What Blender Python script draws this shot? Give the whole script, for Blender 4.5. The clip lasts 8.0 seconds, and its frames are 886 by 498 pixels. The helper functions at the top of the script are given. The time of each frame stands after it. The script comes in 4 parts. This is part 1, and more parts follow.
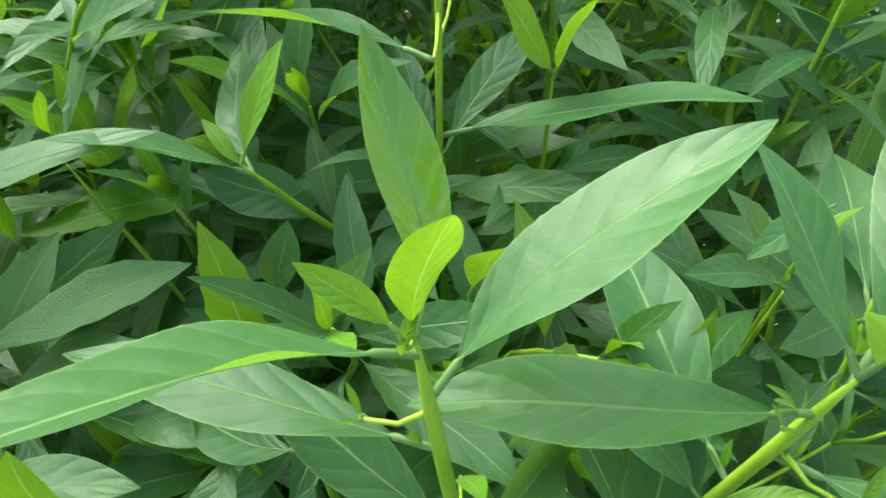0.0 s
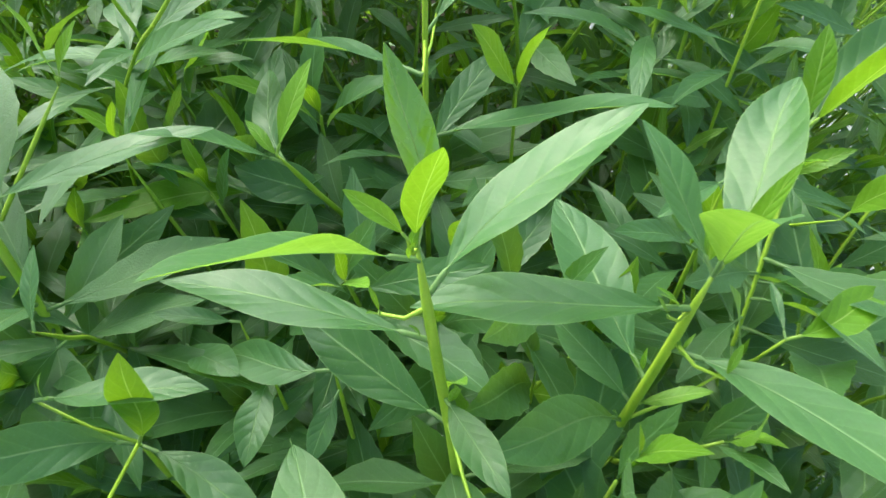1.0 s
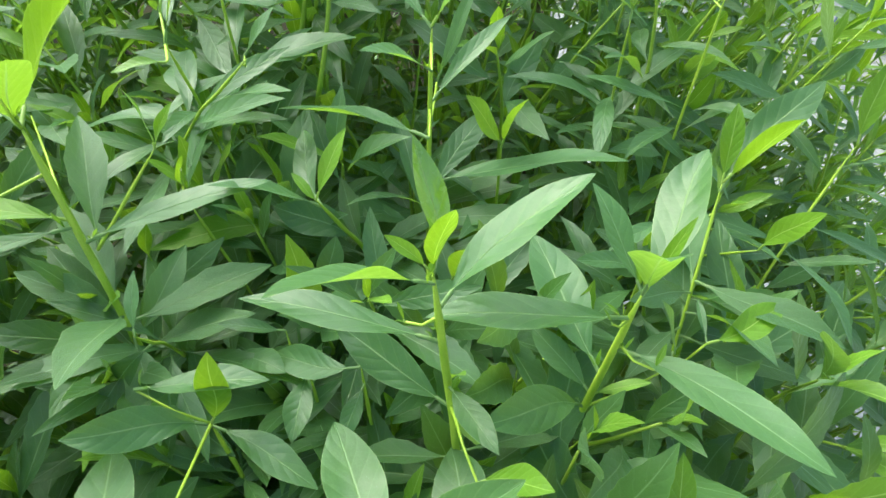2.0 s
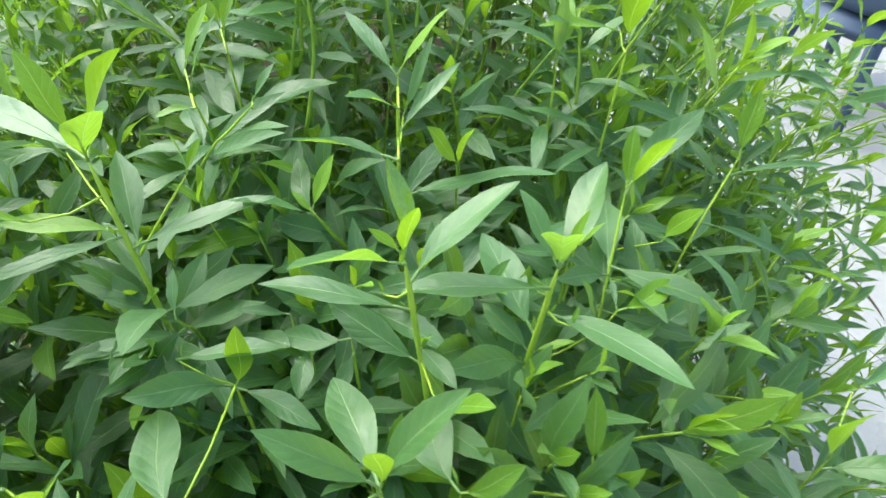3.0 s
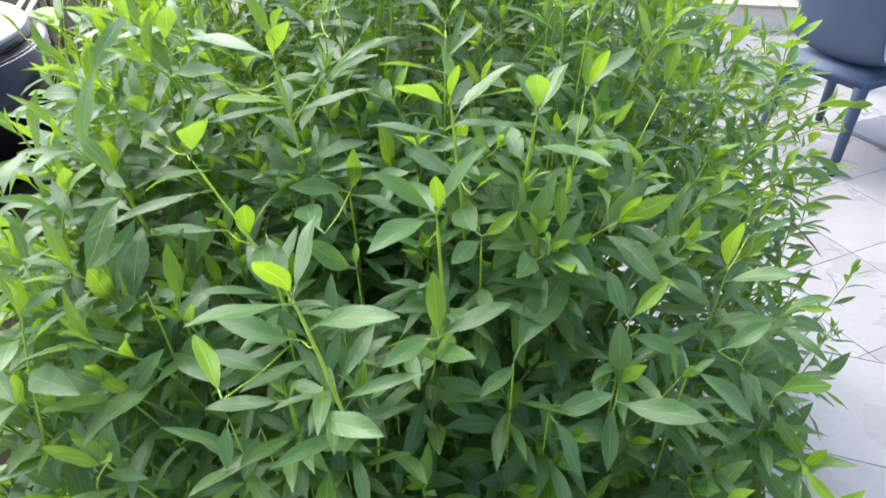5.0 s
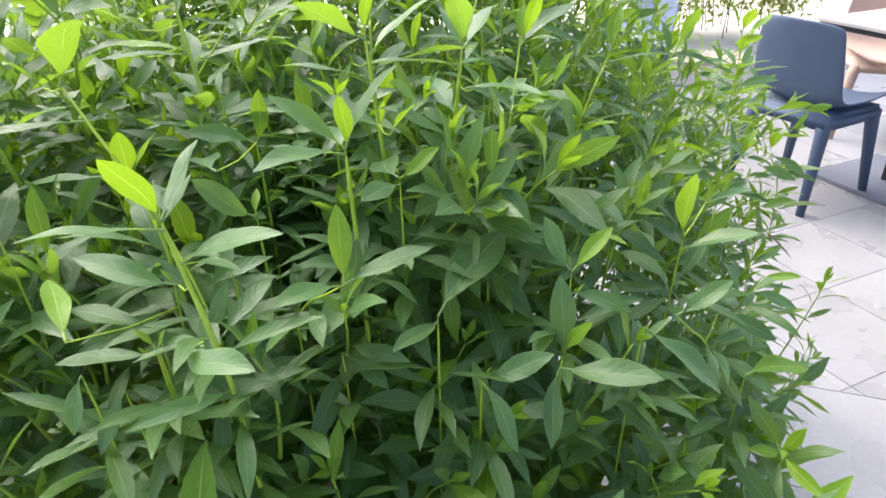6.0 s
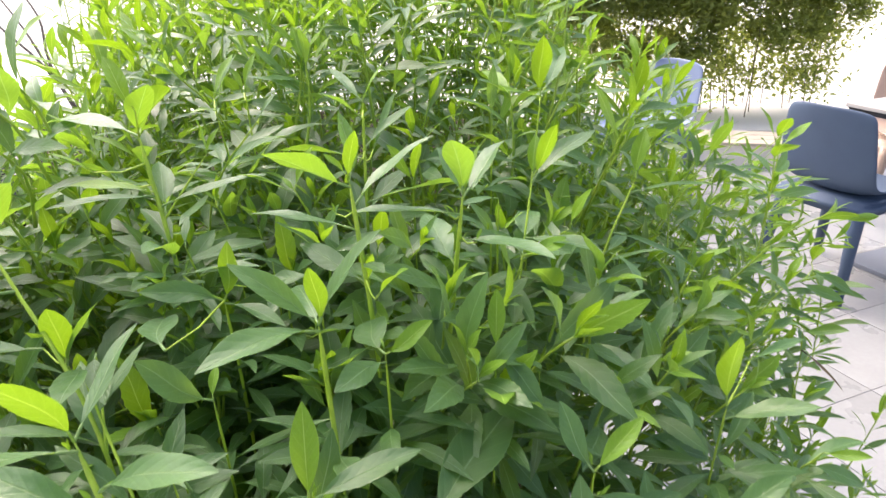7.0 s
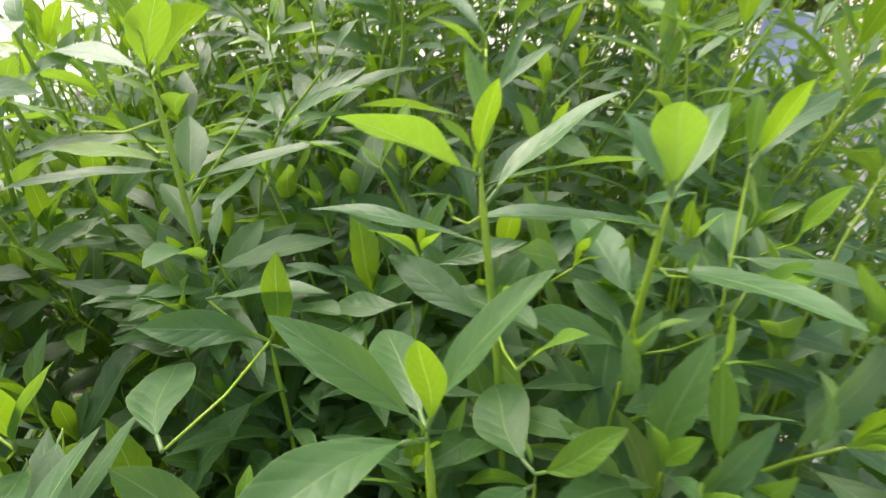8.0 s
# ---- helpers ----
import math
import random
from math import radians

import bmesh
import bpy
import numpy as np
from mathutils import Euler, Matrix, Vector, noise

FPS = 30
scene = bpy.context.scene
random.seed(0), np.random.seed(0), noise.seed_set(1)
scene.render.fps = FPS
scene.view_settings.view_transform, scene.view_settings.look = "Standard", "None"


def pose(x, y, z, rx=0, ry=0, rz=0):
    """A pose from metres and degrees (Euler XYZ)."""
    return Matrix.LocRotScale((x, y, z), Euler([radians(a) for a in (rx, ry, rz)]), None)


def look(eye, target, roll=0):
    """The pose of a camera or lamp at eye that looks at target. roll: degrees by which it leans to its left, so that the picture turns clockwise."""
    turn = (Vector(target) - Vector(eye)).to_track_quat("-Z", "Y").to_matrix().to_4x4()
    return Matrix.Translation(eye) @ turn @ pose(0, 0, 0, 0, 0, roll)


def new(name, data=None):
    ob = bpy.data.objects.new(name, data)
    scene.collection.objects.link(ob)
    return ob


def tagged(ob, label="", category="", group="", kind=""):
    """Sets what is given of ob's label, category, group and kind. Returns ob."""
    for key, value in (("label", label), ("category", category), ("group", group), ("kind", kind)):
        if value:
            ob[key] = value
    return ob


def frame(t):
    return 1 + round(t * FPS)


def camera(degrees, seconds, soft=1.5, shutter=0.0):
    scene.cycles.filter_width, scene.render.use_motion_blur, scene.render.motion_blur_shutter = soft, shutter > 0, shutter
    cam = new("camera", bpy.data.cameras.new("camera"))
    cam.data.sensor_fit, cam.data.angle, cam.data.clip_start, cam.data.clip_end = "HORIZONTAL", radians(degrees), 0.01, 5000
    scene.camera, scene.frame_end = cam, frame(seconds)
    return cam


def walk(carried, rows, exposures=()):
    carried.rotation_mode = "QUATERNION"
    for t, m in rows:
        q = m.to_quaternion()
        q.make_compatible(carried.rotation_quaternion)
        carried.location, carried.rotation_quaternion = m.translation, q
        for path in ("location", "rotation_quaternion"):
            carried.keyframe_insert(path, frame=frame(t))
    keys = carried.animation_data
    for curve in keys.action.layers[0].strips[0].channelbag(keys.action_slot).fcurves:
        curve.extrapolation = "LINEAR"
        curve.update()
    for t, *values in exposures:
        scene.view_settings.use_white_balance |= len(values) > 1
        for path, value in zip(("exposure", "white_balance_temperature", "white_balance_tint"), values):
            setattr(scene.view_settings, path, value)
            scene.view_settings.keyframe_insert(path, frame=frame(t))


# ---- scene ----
cam = camera(66.37, 8.0, soft=1.5, shutter=0.28)
PATH = [
    (0, (0.0991, 0.1024, 1.3146), (-0.1055, 1.4271, -0.1697), -1.62),
    (0.5, (0.0957, 0.0751, 1.3254), (-0.0808, 1.4569, -0.1097), -1.14),
    (1, (0.1045, 0.0397, 1.3458), (-0.0506, 1.4364, -0.0772), -0.60),
    (1.5, (0.1096, 0.0092, 1.3801), (-0.0300, 1.4234, -0.0272), -0.05),
    (1.7, (0.1059, -0.0008, 1.3902), (-0.0218, 1.4279, -0.0035), 0.84),
    (2.8, (0.0960, -0.0761, 1.4494), (0.0443, 1.3912, 0.0913), 0.04),
    (3, (0.1097, -0.1025, 1.4607), (0.0762, 1.3954, 0.1360), 1.04),
    (3.5, (0.1386, -0.1957, 1.4831), (0.0706, 1.3333, 0.1957), 1.23),
    (4, (0.1296, -0.2939, 1.5097), (0.0020, 1.2776, 0.2792), -0.81),
    (4.5, (0.1233, -0.4151, 1.5352), (-0.0427, 1.1999, 0.3672), -1.86),
    (5, (0.1245, -0.4600, 1.4804), (-0.0082, 1.1664, 0.3240), -0.75),
    (5.2, (0.1390, -0.4672, 1.4399), (0.0245, 1.1679, 0.2938), -1.62),
    (6.3, (0.1887, -0.4235, 1.3273), (0.1114, 1.3565, 0.4186), -0.39),
    (6.5, (0.1953, -0.3990, 1.3494), (0.0908, 1.3943, 0.4700), -0.80),
    (6.7, (0.1983, -0.3664, 1.3609), (0.0730, 1.4444, 0.5212), -2.00),
    (7, (0.1950, -0.3228, 1.3686), (0.0444, 1.5070, 0.5753), -1.06),
    (7.5, (0.1694, -0.2227, 1.3566), (-0.0427, 1.5940, 0.5475), -0.68),
    (8, (0.1188, -0.1186, 1.3170), (-0.2053, 1.6319, 0.4056), -0.70),
]
walk(cam, [(t, look(eye, target, roll)) for t, eye, target, roll in PATH], [(0, 1.36, 6250, -14), (1.5, 1.47, 6200, -7), (3.5, 1.63, 6000, 4), (4.5, 1.58, 6000, 12), (7, 1.53, 6700, 15), (7.5, 1.40, 6750, 12), (8, 1.24, 6750, 10)])

# ---- light ----
SUN_ELEVATION, SUN_AZIMUTH = 50.0, -45.0   # degrees; azimuth from +y towards +x
world = bpy.data.worlds.new("sky")
scene.world = world
world.use_nodes = True
wt = world.node_tree
sky = wt.nodes.new("ShaderNodeTexSky")
sky.sky_type, sky.sun_disc = "NISHITA", False
sky.sun_elevation, sky.sun_rotation = radians(SUN_ELEVATION), radians(SUN_AZIMUTH)
sky.air_density, sky.dust_density, sky.ozone_density = 0.8, 6.0, 0.5
wt.links.new(sky.outputs[0], wt.nodes["Background"].inputs[0])
wt.nodes["Background"].inputs[1].default_value = 0.15
lamp = bpy.data.lights.new("sun", "SUN")
lamp.energy, lamp.angle, lamp.color = 1.75, radians(75), (0.96, 0.985, 1.0)
sun = new("sun", lamp)
az, el = radians(SUN_AZIMUTH), radians(SUN_ELEVATION)
sun.matrix_world = look((6 * math.sin(az) * math.cos(el), 6 * math.cos(az) * math.cos(el), 6 * math.sin(el)), (0, 0, 0))


# ---- materials ----
def material(name):
    mat = bpy.data.materials.new(name)
    mat.use_nodes = True
    return mat, mat.node_tree.nodes, mat.node_tree.links


def ramp(nodes, links, source, stops):
    r = nodes.new("ShaderNodeValToRGB")
    while len(r.color_ramp.elements) < len(stops):
        r.color_ramp.elements.new(0.5)
    for e, (p, c) in zip(r.color_ramp.elements, stops):
        e.position, e.color = p, (*c, 1)
    links.new(source, r.inputs[0])
    return r.outputs[0]


def math_node(nodes, links, op, a, b=None, c=None):
    n = nodes.new("ShaderNodeMath")
    n.operation = op
    for socket, v in zip(n.inputs, (a, b, c)):
        if v is None:
            continue
        if isinstance(v, (int, float)):
            socket.default_value = v
        else:
            links.new(v, socket)
    return n.outputs[0]


def mix_colour(nodes, links, factor, a, b, blend="MIX"):
    n = nodes.new("ShaderNodeMix")
    n.data_type, n.blend_type = "RGBA", blend
    for socket, v in ((n.inputs[0], factor), (n.inputs[6], a), (n.inputs[7], b)):
        if isinstance(v, (int, float)):
            socket.default_value = v
        elif isinstance(v, tuple):
            socket.default_value = (*v, 1)
        else:
            links.new(v, socket)
    return n.outputs[2]


def noise_node(nodes, links, scale, detail=3, coords=None):
    n = nodes.new("ShaderNodeTexNoise")
    n.inputs["Scale"].default_value, n.inputs["Detail"].default_value = scale, detail
    if coords is not None:
        links.new(coords, n.inputs["Vector"])
    return n.outputs[0]


def leaf_material(name, dark, light, rib, lit, gloss, thin, shine, bloom):
    """A leaf: midrib, side veins and a thin pale rim by its own coordinates, blotches, fine grain, light that shines through."""
    mat, nodes, links = material(name)
    shader = nodes["Principled BSDF"]
    uv = nodes.new("ShaderNodeUVMap")
    split = nodes.new("ShaderNodeSeparateXYZ")
    links.new(uv.outputs[0], split.inputs[0])
    across = math_node(nodes, links, "ABSOLUTE", math_node(nodes, links, "SUBTRACT", split.outputs[0], 0.5))
    along = split.outputs[1]
    place = nodes.new("ShaderNodeTexCoord").outputs["Object"]
    geo = nodes.new("ShaderNodeNewGeometry")
    info = nodes.new("ShaderNodeObjectInfo")
    pick = math_node(nodes, links, "FRACT", math_node(nodes, links, "ADD", geo.outputs["Random Per Island"], info.outputs["Random"]))
    blotch = noise_node(nodes, links, 45, 4, place)
    base = mix_colour(nodes, links, math_node(nodes, links, "MULTIPLY_ADD", blotch, 0.7, math_node(nodes, links, "MULTIPLY_ADD", pick, 0.9, -0.35)), dark, light)
    grain = noise_node(nodes, links, 900, 2, place)
    base = mix_colour(nodes, links, 0.3, base, ramp(nodes, links, grain, [(0.3, (0.6, 0.65, 0.55)), (0.7, (1.28, 1.22, 1.2))]), "MULTIPLY")
    # side veins run obliquely from the midrib to the edge
    slant = math_node(nodes, links, "MULTIPLY_ADD", across, -0.42, along)
    wobble = math_node(nodes, links, "MULTIPLY_ADD", blotch, 0.07, slant)
    saw = math_node(nodes, links, "ABSOLUTE", math_node(nodes, links, "SUBTRACT", math_node(nodes, links, "FRACT", math_node(nodes, links, "MULTIPLY", wobble, 8.0)), 0.5))
    vein = ramp(nodes, links, saw, [(0.0, (1, 1, 1)), (0.09, (0, 0, 0))])
    mid = ramp(nodes, links, across, [(0.008, (1, 1, 1)), (0.027, (0, 0, 0))])
    rim = ramp(nodes, links, across, [(0.478, (0, 0, 0)), (0.494, (1, 1, 1))])
    base = mix_colour(nodes, links, math_node(nodes, links, "MULTIPLY", vein, 0.15), base, rib)
    base = mix_colour(nodes, links, math_node(nodes, links, "MULTIPLY", mid, 0.7), base, rib)
    base = mix_colour(nodes, links, math_node(nodes, links, "MULTIPLY", rim, 0.45), base, rib)
    # specks of pale dust
    speck = ramp(nodes, links, noise_node(nodes, links, 1500, 1, place), [(0.73, (0, 0, 0)), (0.80, (1, 1, 1))])
    base = mix_colour(nodes, links, math_node(nodes, links, "MULTIPLY", speck, 0.28), base, (0.55, 0.66, 0.50))
    links.new(base, shader.inputs["Base Color"])
    links.new(math_node(nodes, links, "MULTIPLY_ADD", noise_node(nodes, links, 210, 3, place), 0.34, gloss - 0.17), shader.inputs["Roughness"])
    shader.inputs["Specular IOR Level"].default_value = shine
    # a faint waxy bloom, tinted blue to stand in for reflected sky
    shader.inputs["Sheen Weight"].default_value, shader.inputs["Sheen Roughness"].default_value = bloom, 0.42
    shader.inputs["Sheen Tint"].default_value = (0.60, 0.85, 1.0, 1)
    bump = nodes.new("ShaderNodeBump")
    bump.inputs["Strength"].default_value, bump.inputs["Distance"].default_value = 0.45, 0.0012
    pillow = noise_node(nodes, links, 120, 3, place)
    quilt = math_node(nodes, links, "SUBTRACT", math_node(nodes, links, "SMOOTH_MIN", saw, 0.30, 0.2), math_node(nodes, links, "MULTIPLY", mid, 0.35))
    height = math_node(nodes, links, "ADD", math_node(nodes, links, "MULTIPLY", pillow, 1.2), math_node(nodes, links, "MULTIPLY", quilt, 0.85))
    links.new(height, bump.inputs["Height"])
    links.new(bump.outputs[0], shader.inputs["Normal"])
    lucent = nodes.new("ShaderNodeBsdfTranslucent")
    links.new(mix_colour(nodes, links, math_node(nodes, links, "MULTIPLY_ADD", mid, -0.45, 0.8), base, lit), lucent.inputs[0])
    blend = nodes.new("ShaderNodeMixShader")
    blend.inputs[0].default_value = thin
    links.new(shader.outputs[0], blend.inputs[1])
    links.new(lucent.outputs[0], blend.inputs[2])
    links.new(blend.outputs[0], nodes["Material Output"].inputs[0])
    return mat


LEAF = leaf_material("mature_leaf", (0.056, 0.138, 0.044), (0.104, 0.228, 0.078), (0.34, 0.50, 0.17), (0.25, 0.42, 0.010), 0.38, 0.47, 0.58, 0.13)
GLOSSY = leaf_material("glossy_leaf", (0.060, 0.150, 0.006), (0.100, 0.230, 0.014), (0.44, 0.58, 0.16), (0.20, 0.38, 0.008), 0.24, 0.45, 1.0, 0.05)
GLOSSY.node_tree.nodes["Principled BSDF"].inputs["IOR"].default_value = 1.65
GLOSSY.node_tree.nodes["Principled BSDF"].inputs["Coat Weight"].default_value = 0.8
GLOSSY.node_tree.nodes["Principled BSDF"].inputs["Coat Roughness"].default_value = 0.16
YOUNG = leaf_material("young_leaf", (0.120, 0.260, 0.018), (0.190, 0.370, 0.030), (0.46, 0.62, 0.14), (0.265, 0.42, 0.008), 0.42, 0.45, 0.4, 0.12)
HEDGE_LEAF = leaf_material("hedge_leaf", (0.10, 0.14, 0.045), (0.20, 0.25, 0.09), (0.20, 0.24, 0.09), (0.55, 0.62, 0.11), 0.5, 0.6, 0.4, 0.05)


def plain_material(name, dark, light, rough, scale, metal=0.0, bump=0.0, fine=400):
    """A surface with blotches at one scale and grain at another."""
    mat, nodes, links = material(name)
    shader = nodes["Principled BSDF"]
    place = nodes.new("ShaderNodeTexCoord").outputs["Object"]
    big, small = noise_node(nodes, links, scale, 4, place), noise_node(nodes, links, fine, 3, place)
    both = math_node(nodes, links, "MULTIPLY_ADD", small, 0.35, math_node(nodes, links, "MULTIPLY", big, 0.75))
    links.new(ramp(nodes, links, both, [(0.35, dark), (0.75, light)]), shader.inputs["Base Color"])
    links.new(math_node(nodes, links, "MULTIPLY_ADD", big, 0.25, rough - 0.12), shader.inputs["Roughness"])
    shader.inputs["Metallic"].default_value = metal
    if bump:
        b = nodes.new("ShaderNodeBump")
        b.inputs["Strength"].default_value, b.inputs["Distance"].default_value = bump, 0.002
        links.new(both, b.inputs["Height"])
        links.new(b.outputs[0], shader.inputs["Normal"])
    return mat


# stems inside the crown: the green below, darkened to paint in the shade there
SHADED_STEM = plain_material("shaded_green_stem", (0.20, 0.32, 0.022), (0.30, 0.44, 0.04), 0.5, 60, bump=0.2, fine=900)
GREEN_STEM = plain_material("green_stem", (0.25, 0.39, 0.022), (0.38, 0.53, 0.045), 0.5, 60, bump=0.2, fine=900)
WOODY_STEM = plain_material("woody_stem", (0.07, 0.055, 0.03), (0.17, 0.14, 0.075), 0.75, 40, bump=0.4, fine=600)
BARE_TWIG = plain_material("dark_twig", (0.018, 0.014, 0.010), (0.05, 0.04, 0.03), 0.8, 40, bump=0.4, fine=600)
DRY_LEAF = plain_material("dry_leaf", (0.05, 0.04, 0.02), (0.13, 0.09, 0.04), 0.6, 60, bump=0.3)
BLUE_PLASTIC = plain_material("blue_plastic", (0.044, 0.070, 0.122), (0.058, 0.090, 0.148), 0.65, 9, bump=0.12, fine=1500)
# the far chair's blue, with sunlight and haze lightened into the colour
SUNLIT_BLUE_PLASTIC = plain_material("sunlit_blue_plastic", (0.11, 0.15, 0.25), (0.14, 0.19, 0.30), 0.5, 9, bump=0.12, fine=1500)
BEIGE_PLASTIC = plain_material("beige_plastic", (0.42, 0.30, 0.23), (0.52, 0.38, 0.30), 0.55, 9, bump=0.12, fine=1500)
DARK_METAL = plain_material("dark_metal", (0.012, 0.013, 0.016), (0.03, 0.032, 0.038), 0.45, 12, metal=0.3, bump=0.1)
SLATE_TOP = plain_material("slate_painted_steel", (0.11, 0.125, 0.16), (0.15, 0.165, 0.20), 0.5, 6, bump=0.1)
TABLE_TOP = plain_material("pale_table_top", (0.34, 0.32, 0.30), (0.44, 0.42, 0.39), 0.45, 5)
TIMBER = plain_material("pale_timber", (0.40, 0.34, 0.27), (0.55, 0.48, 0.39), 0.6, 8, bump=0.3, fine=250)
BLACK_GLOSS = plain_material("black_lacquer", (0.004, 0.004, 0.005), (0.010, 0.010, 0.012), 0.22, 7)
CREAM_VINYL = plain_material("cream_vinyl", (0.70, 0.68, 0.63), (0.82, 0.80, 0.75), 0.42, 6, bump=0.2)
CHROME = plain_material("brushed_steel", (0.55, 0.55, 0.56), (0.70, 0.70, 0.71), 0.3, 10, metal=1.0)
RENDER_WALL = plain_material("cream_wall_render", (0.74, 0.69, 0.62), (0.84, 0.79, 0.72), 0.85, 1.2, bump=0.3, fine=120)
CONCRETE = plain_material("pale_concrete", (0.50, 0.48, 0.45), (0.62, 0.60, 0.56), 0.85, 0.6, bump=0.3, fine=60)
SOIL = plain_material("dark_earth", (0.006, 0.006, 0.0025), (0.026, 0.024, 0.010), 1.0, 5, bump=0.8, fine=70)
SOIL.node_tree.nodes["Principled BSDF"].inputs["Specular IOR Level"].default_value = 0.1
GROUT = plain_material("grey_grout", (0.15, 0.15, 0.15), (0.21, 0.21, 0.21), 0.85, 4, bump=0.3)


def tile_material():
    mat, nodes, links = material("glazed_floor_tile")
    shader = nodes["Principled BSDF"]
    place = nodes.new("ShaderNodeTexCoord").outputs["Object"]
    info = nodes.new("ShaderNodeObjectInfo")
    shift = nodes.new("ShaderNodeVectorMath")
    links.new(place, shift.inputs[0])
    links.new(info.outputs["Location"], shift.inputs[1])
    cloud = noise_node(nodes, links, 3.0, 6, shift.outputs[0])
    fleck = noise_node(nodes, links, 55, 3, shift.outputs[0])
    both = math_node(nodes, links, "MULTIPLY_ADD", fleck, 0.3, math_node(nodes, links, "MULTIPLY", cloud, 0.7))
    col = ramp(nodes, links, both, [(0.30, (0.207, 0.208, 0.206)), (0.55, (0.256, 0.258, 0.256)), (0.75, (0.30, 0.303, 0.301))])
    tone = math_node(nodes, links, "MULTIPLY_ADD", info.outputs["Random"], 0.10, 0.95)
    n = nodes.new("ShaderNodeVectorMath")
    n.operation = "SCALE"
    links.new(col, n.inputs[0])
    links.new(tone, n.inputs["Scale"])
    links.new(n.outputs[0], shader.inputs["Base Color"])
    links.new(math_node(nodes, links, "MULTIPLY_ADD", cloud, 0.25, 0.16), shader.inputs["Roughness"])
    b = nodes.new("ShaderNodeBump")
    b.inputs["Strength"].default_value, b.inputs["Distance"].default_value = 0.12, 0.002
    links.new(both, b.inputs["Height"])
    links.new(b.outputs[0], shader.inputs["Normal"])
    return mat


TILE = tile_material()


# ---- building blocks ----
def mesh_object(name, verts, faces, mat, parent=None, label="", uvs=None, smooth=True):
    me = bpy.data.meshes.new(name)
    me.from_pydata(verts, [], faces)
    if uvs is not None:
        layer = me.uv_layers.new(name="UVMap")
        loops = np.empty(len(me.loops), dtype=np.int32)
        me.loops.foreach_get("vertex_index", loops)
        layer.data.foreach_set("uv", np.asarray(uvs, dtype=np.float32)[loops].ravel())
    me.materials.append(mat)
    if smooth:
        me.polygons.foreach_set("use_smooth", [True] * len(me.polygons))
    ob = new(name, me)
    ob.parent = parent
    return tagged(ob, label=label) if label else ob


def part(name, bm, mat, parent=None, label="", smooth=False):
    me = bpy.data.meshes.new(name)
    bm.to_mesh(me)
    bm.free()
    me.materials.append(mat)
    if smooth:
        me.polygons.foreach_set("use_smooth", [True] * len(me.polygons))
    ob = new(name, me)
    ob.parent = parent
    return tagged(ob, label=label) if label else ob


def box(size, at=(0, 0, 0), bevel=0.004, segments=2):
    bm = bmesh.new()
    bmesh.ops.create_cube(bm, size=1.0, matrix=Matrix.Translation(at) @ Matrix.Diagonal((*size, 1)))
    if bevel:
        bmesh.ops.bevel(bm, geom=bm.edges[:], offset=bevel, segments=segments, affect="EDGES", profile=0.6)
    return bm


def tube(points, radii, sides=6):
    """Vertices and faces of a tapered tube along points, closed at both ends."""
    verts, faces = [], []
    pts = [Vector(p) for p in points]
    side = None
    for i, p in enumerate(pts):
        d = (pts[min(i + 1, len(pts) - 1)] - pts[max(i - 1, 0)]).normalized()
        ref = side if side is not None else (Vector((1, 0, 0)) if abs(d.x) < 0.8 else Vector((0, 1, 0)))
        side = (ref - d * ref.dot(d)).normalized()
        up = d.cross(side)
        for k in range(sides):
            a = 2 * math.pi * k / sides
            verts.append(tuple(p + radii[i] * (math.cos(a) * side + math.sin(a) * up)))
    for i in range(len(pts) - 1):
        for k in range(sides):
            a, b = i * sides + k, i * sides + (k + 1) % sides
            faces.append((a, b, b + sides, a + sides))
    faces.append(tuple(range(sides))[::-1])
    faces.append(tuple(range((len(pts) - 1) * sides, len(pts) * sides)))
    return verts, faces


def smooth_line(points, steps=4):
    """More points along a line through the given ones, rounded at each."""
    pts = [Vector(p) for p in points]
    if len(pts) < 3:
        return [pts[0].lerp(pts[-1], i / (2 * steps)) for i in range(2 * steps + 1)]
    out = []
    for i in range(len(pts) - 1):
        a, b, c, d = pts[max(i - 1, 0)], pts[i], pts[i + 1], pts[min(i + 2, len(pts) - 1)]
        for k in range(steps):
            t = k / steps
            out.append(0.5 * (2 * b + (c - a) * t + (2 * a - 5 * b + 4 * c - d) * t * t + (3 * b - a - 3 * c + d) * t ** 3))
    return out + [pts[-1]]


STALK = 0.12   # share of a leaf's length that is its stalk


def leaf_width(v, full=0.96):
    """Half width along a leaf, 1 at its broadest: a narrow stalk, a lance-shaped blade and a tip that a lower full makes blunter."""
    stalk = 0.035
    if v < STALK:
        return stalk
    s = (v - STALK) / (1 - STALK)
    return stalk * (1 - s) + math.sin(math.pi * s ** 1.04) ** full


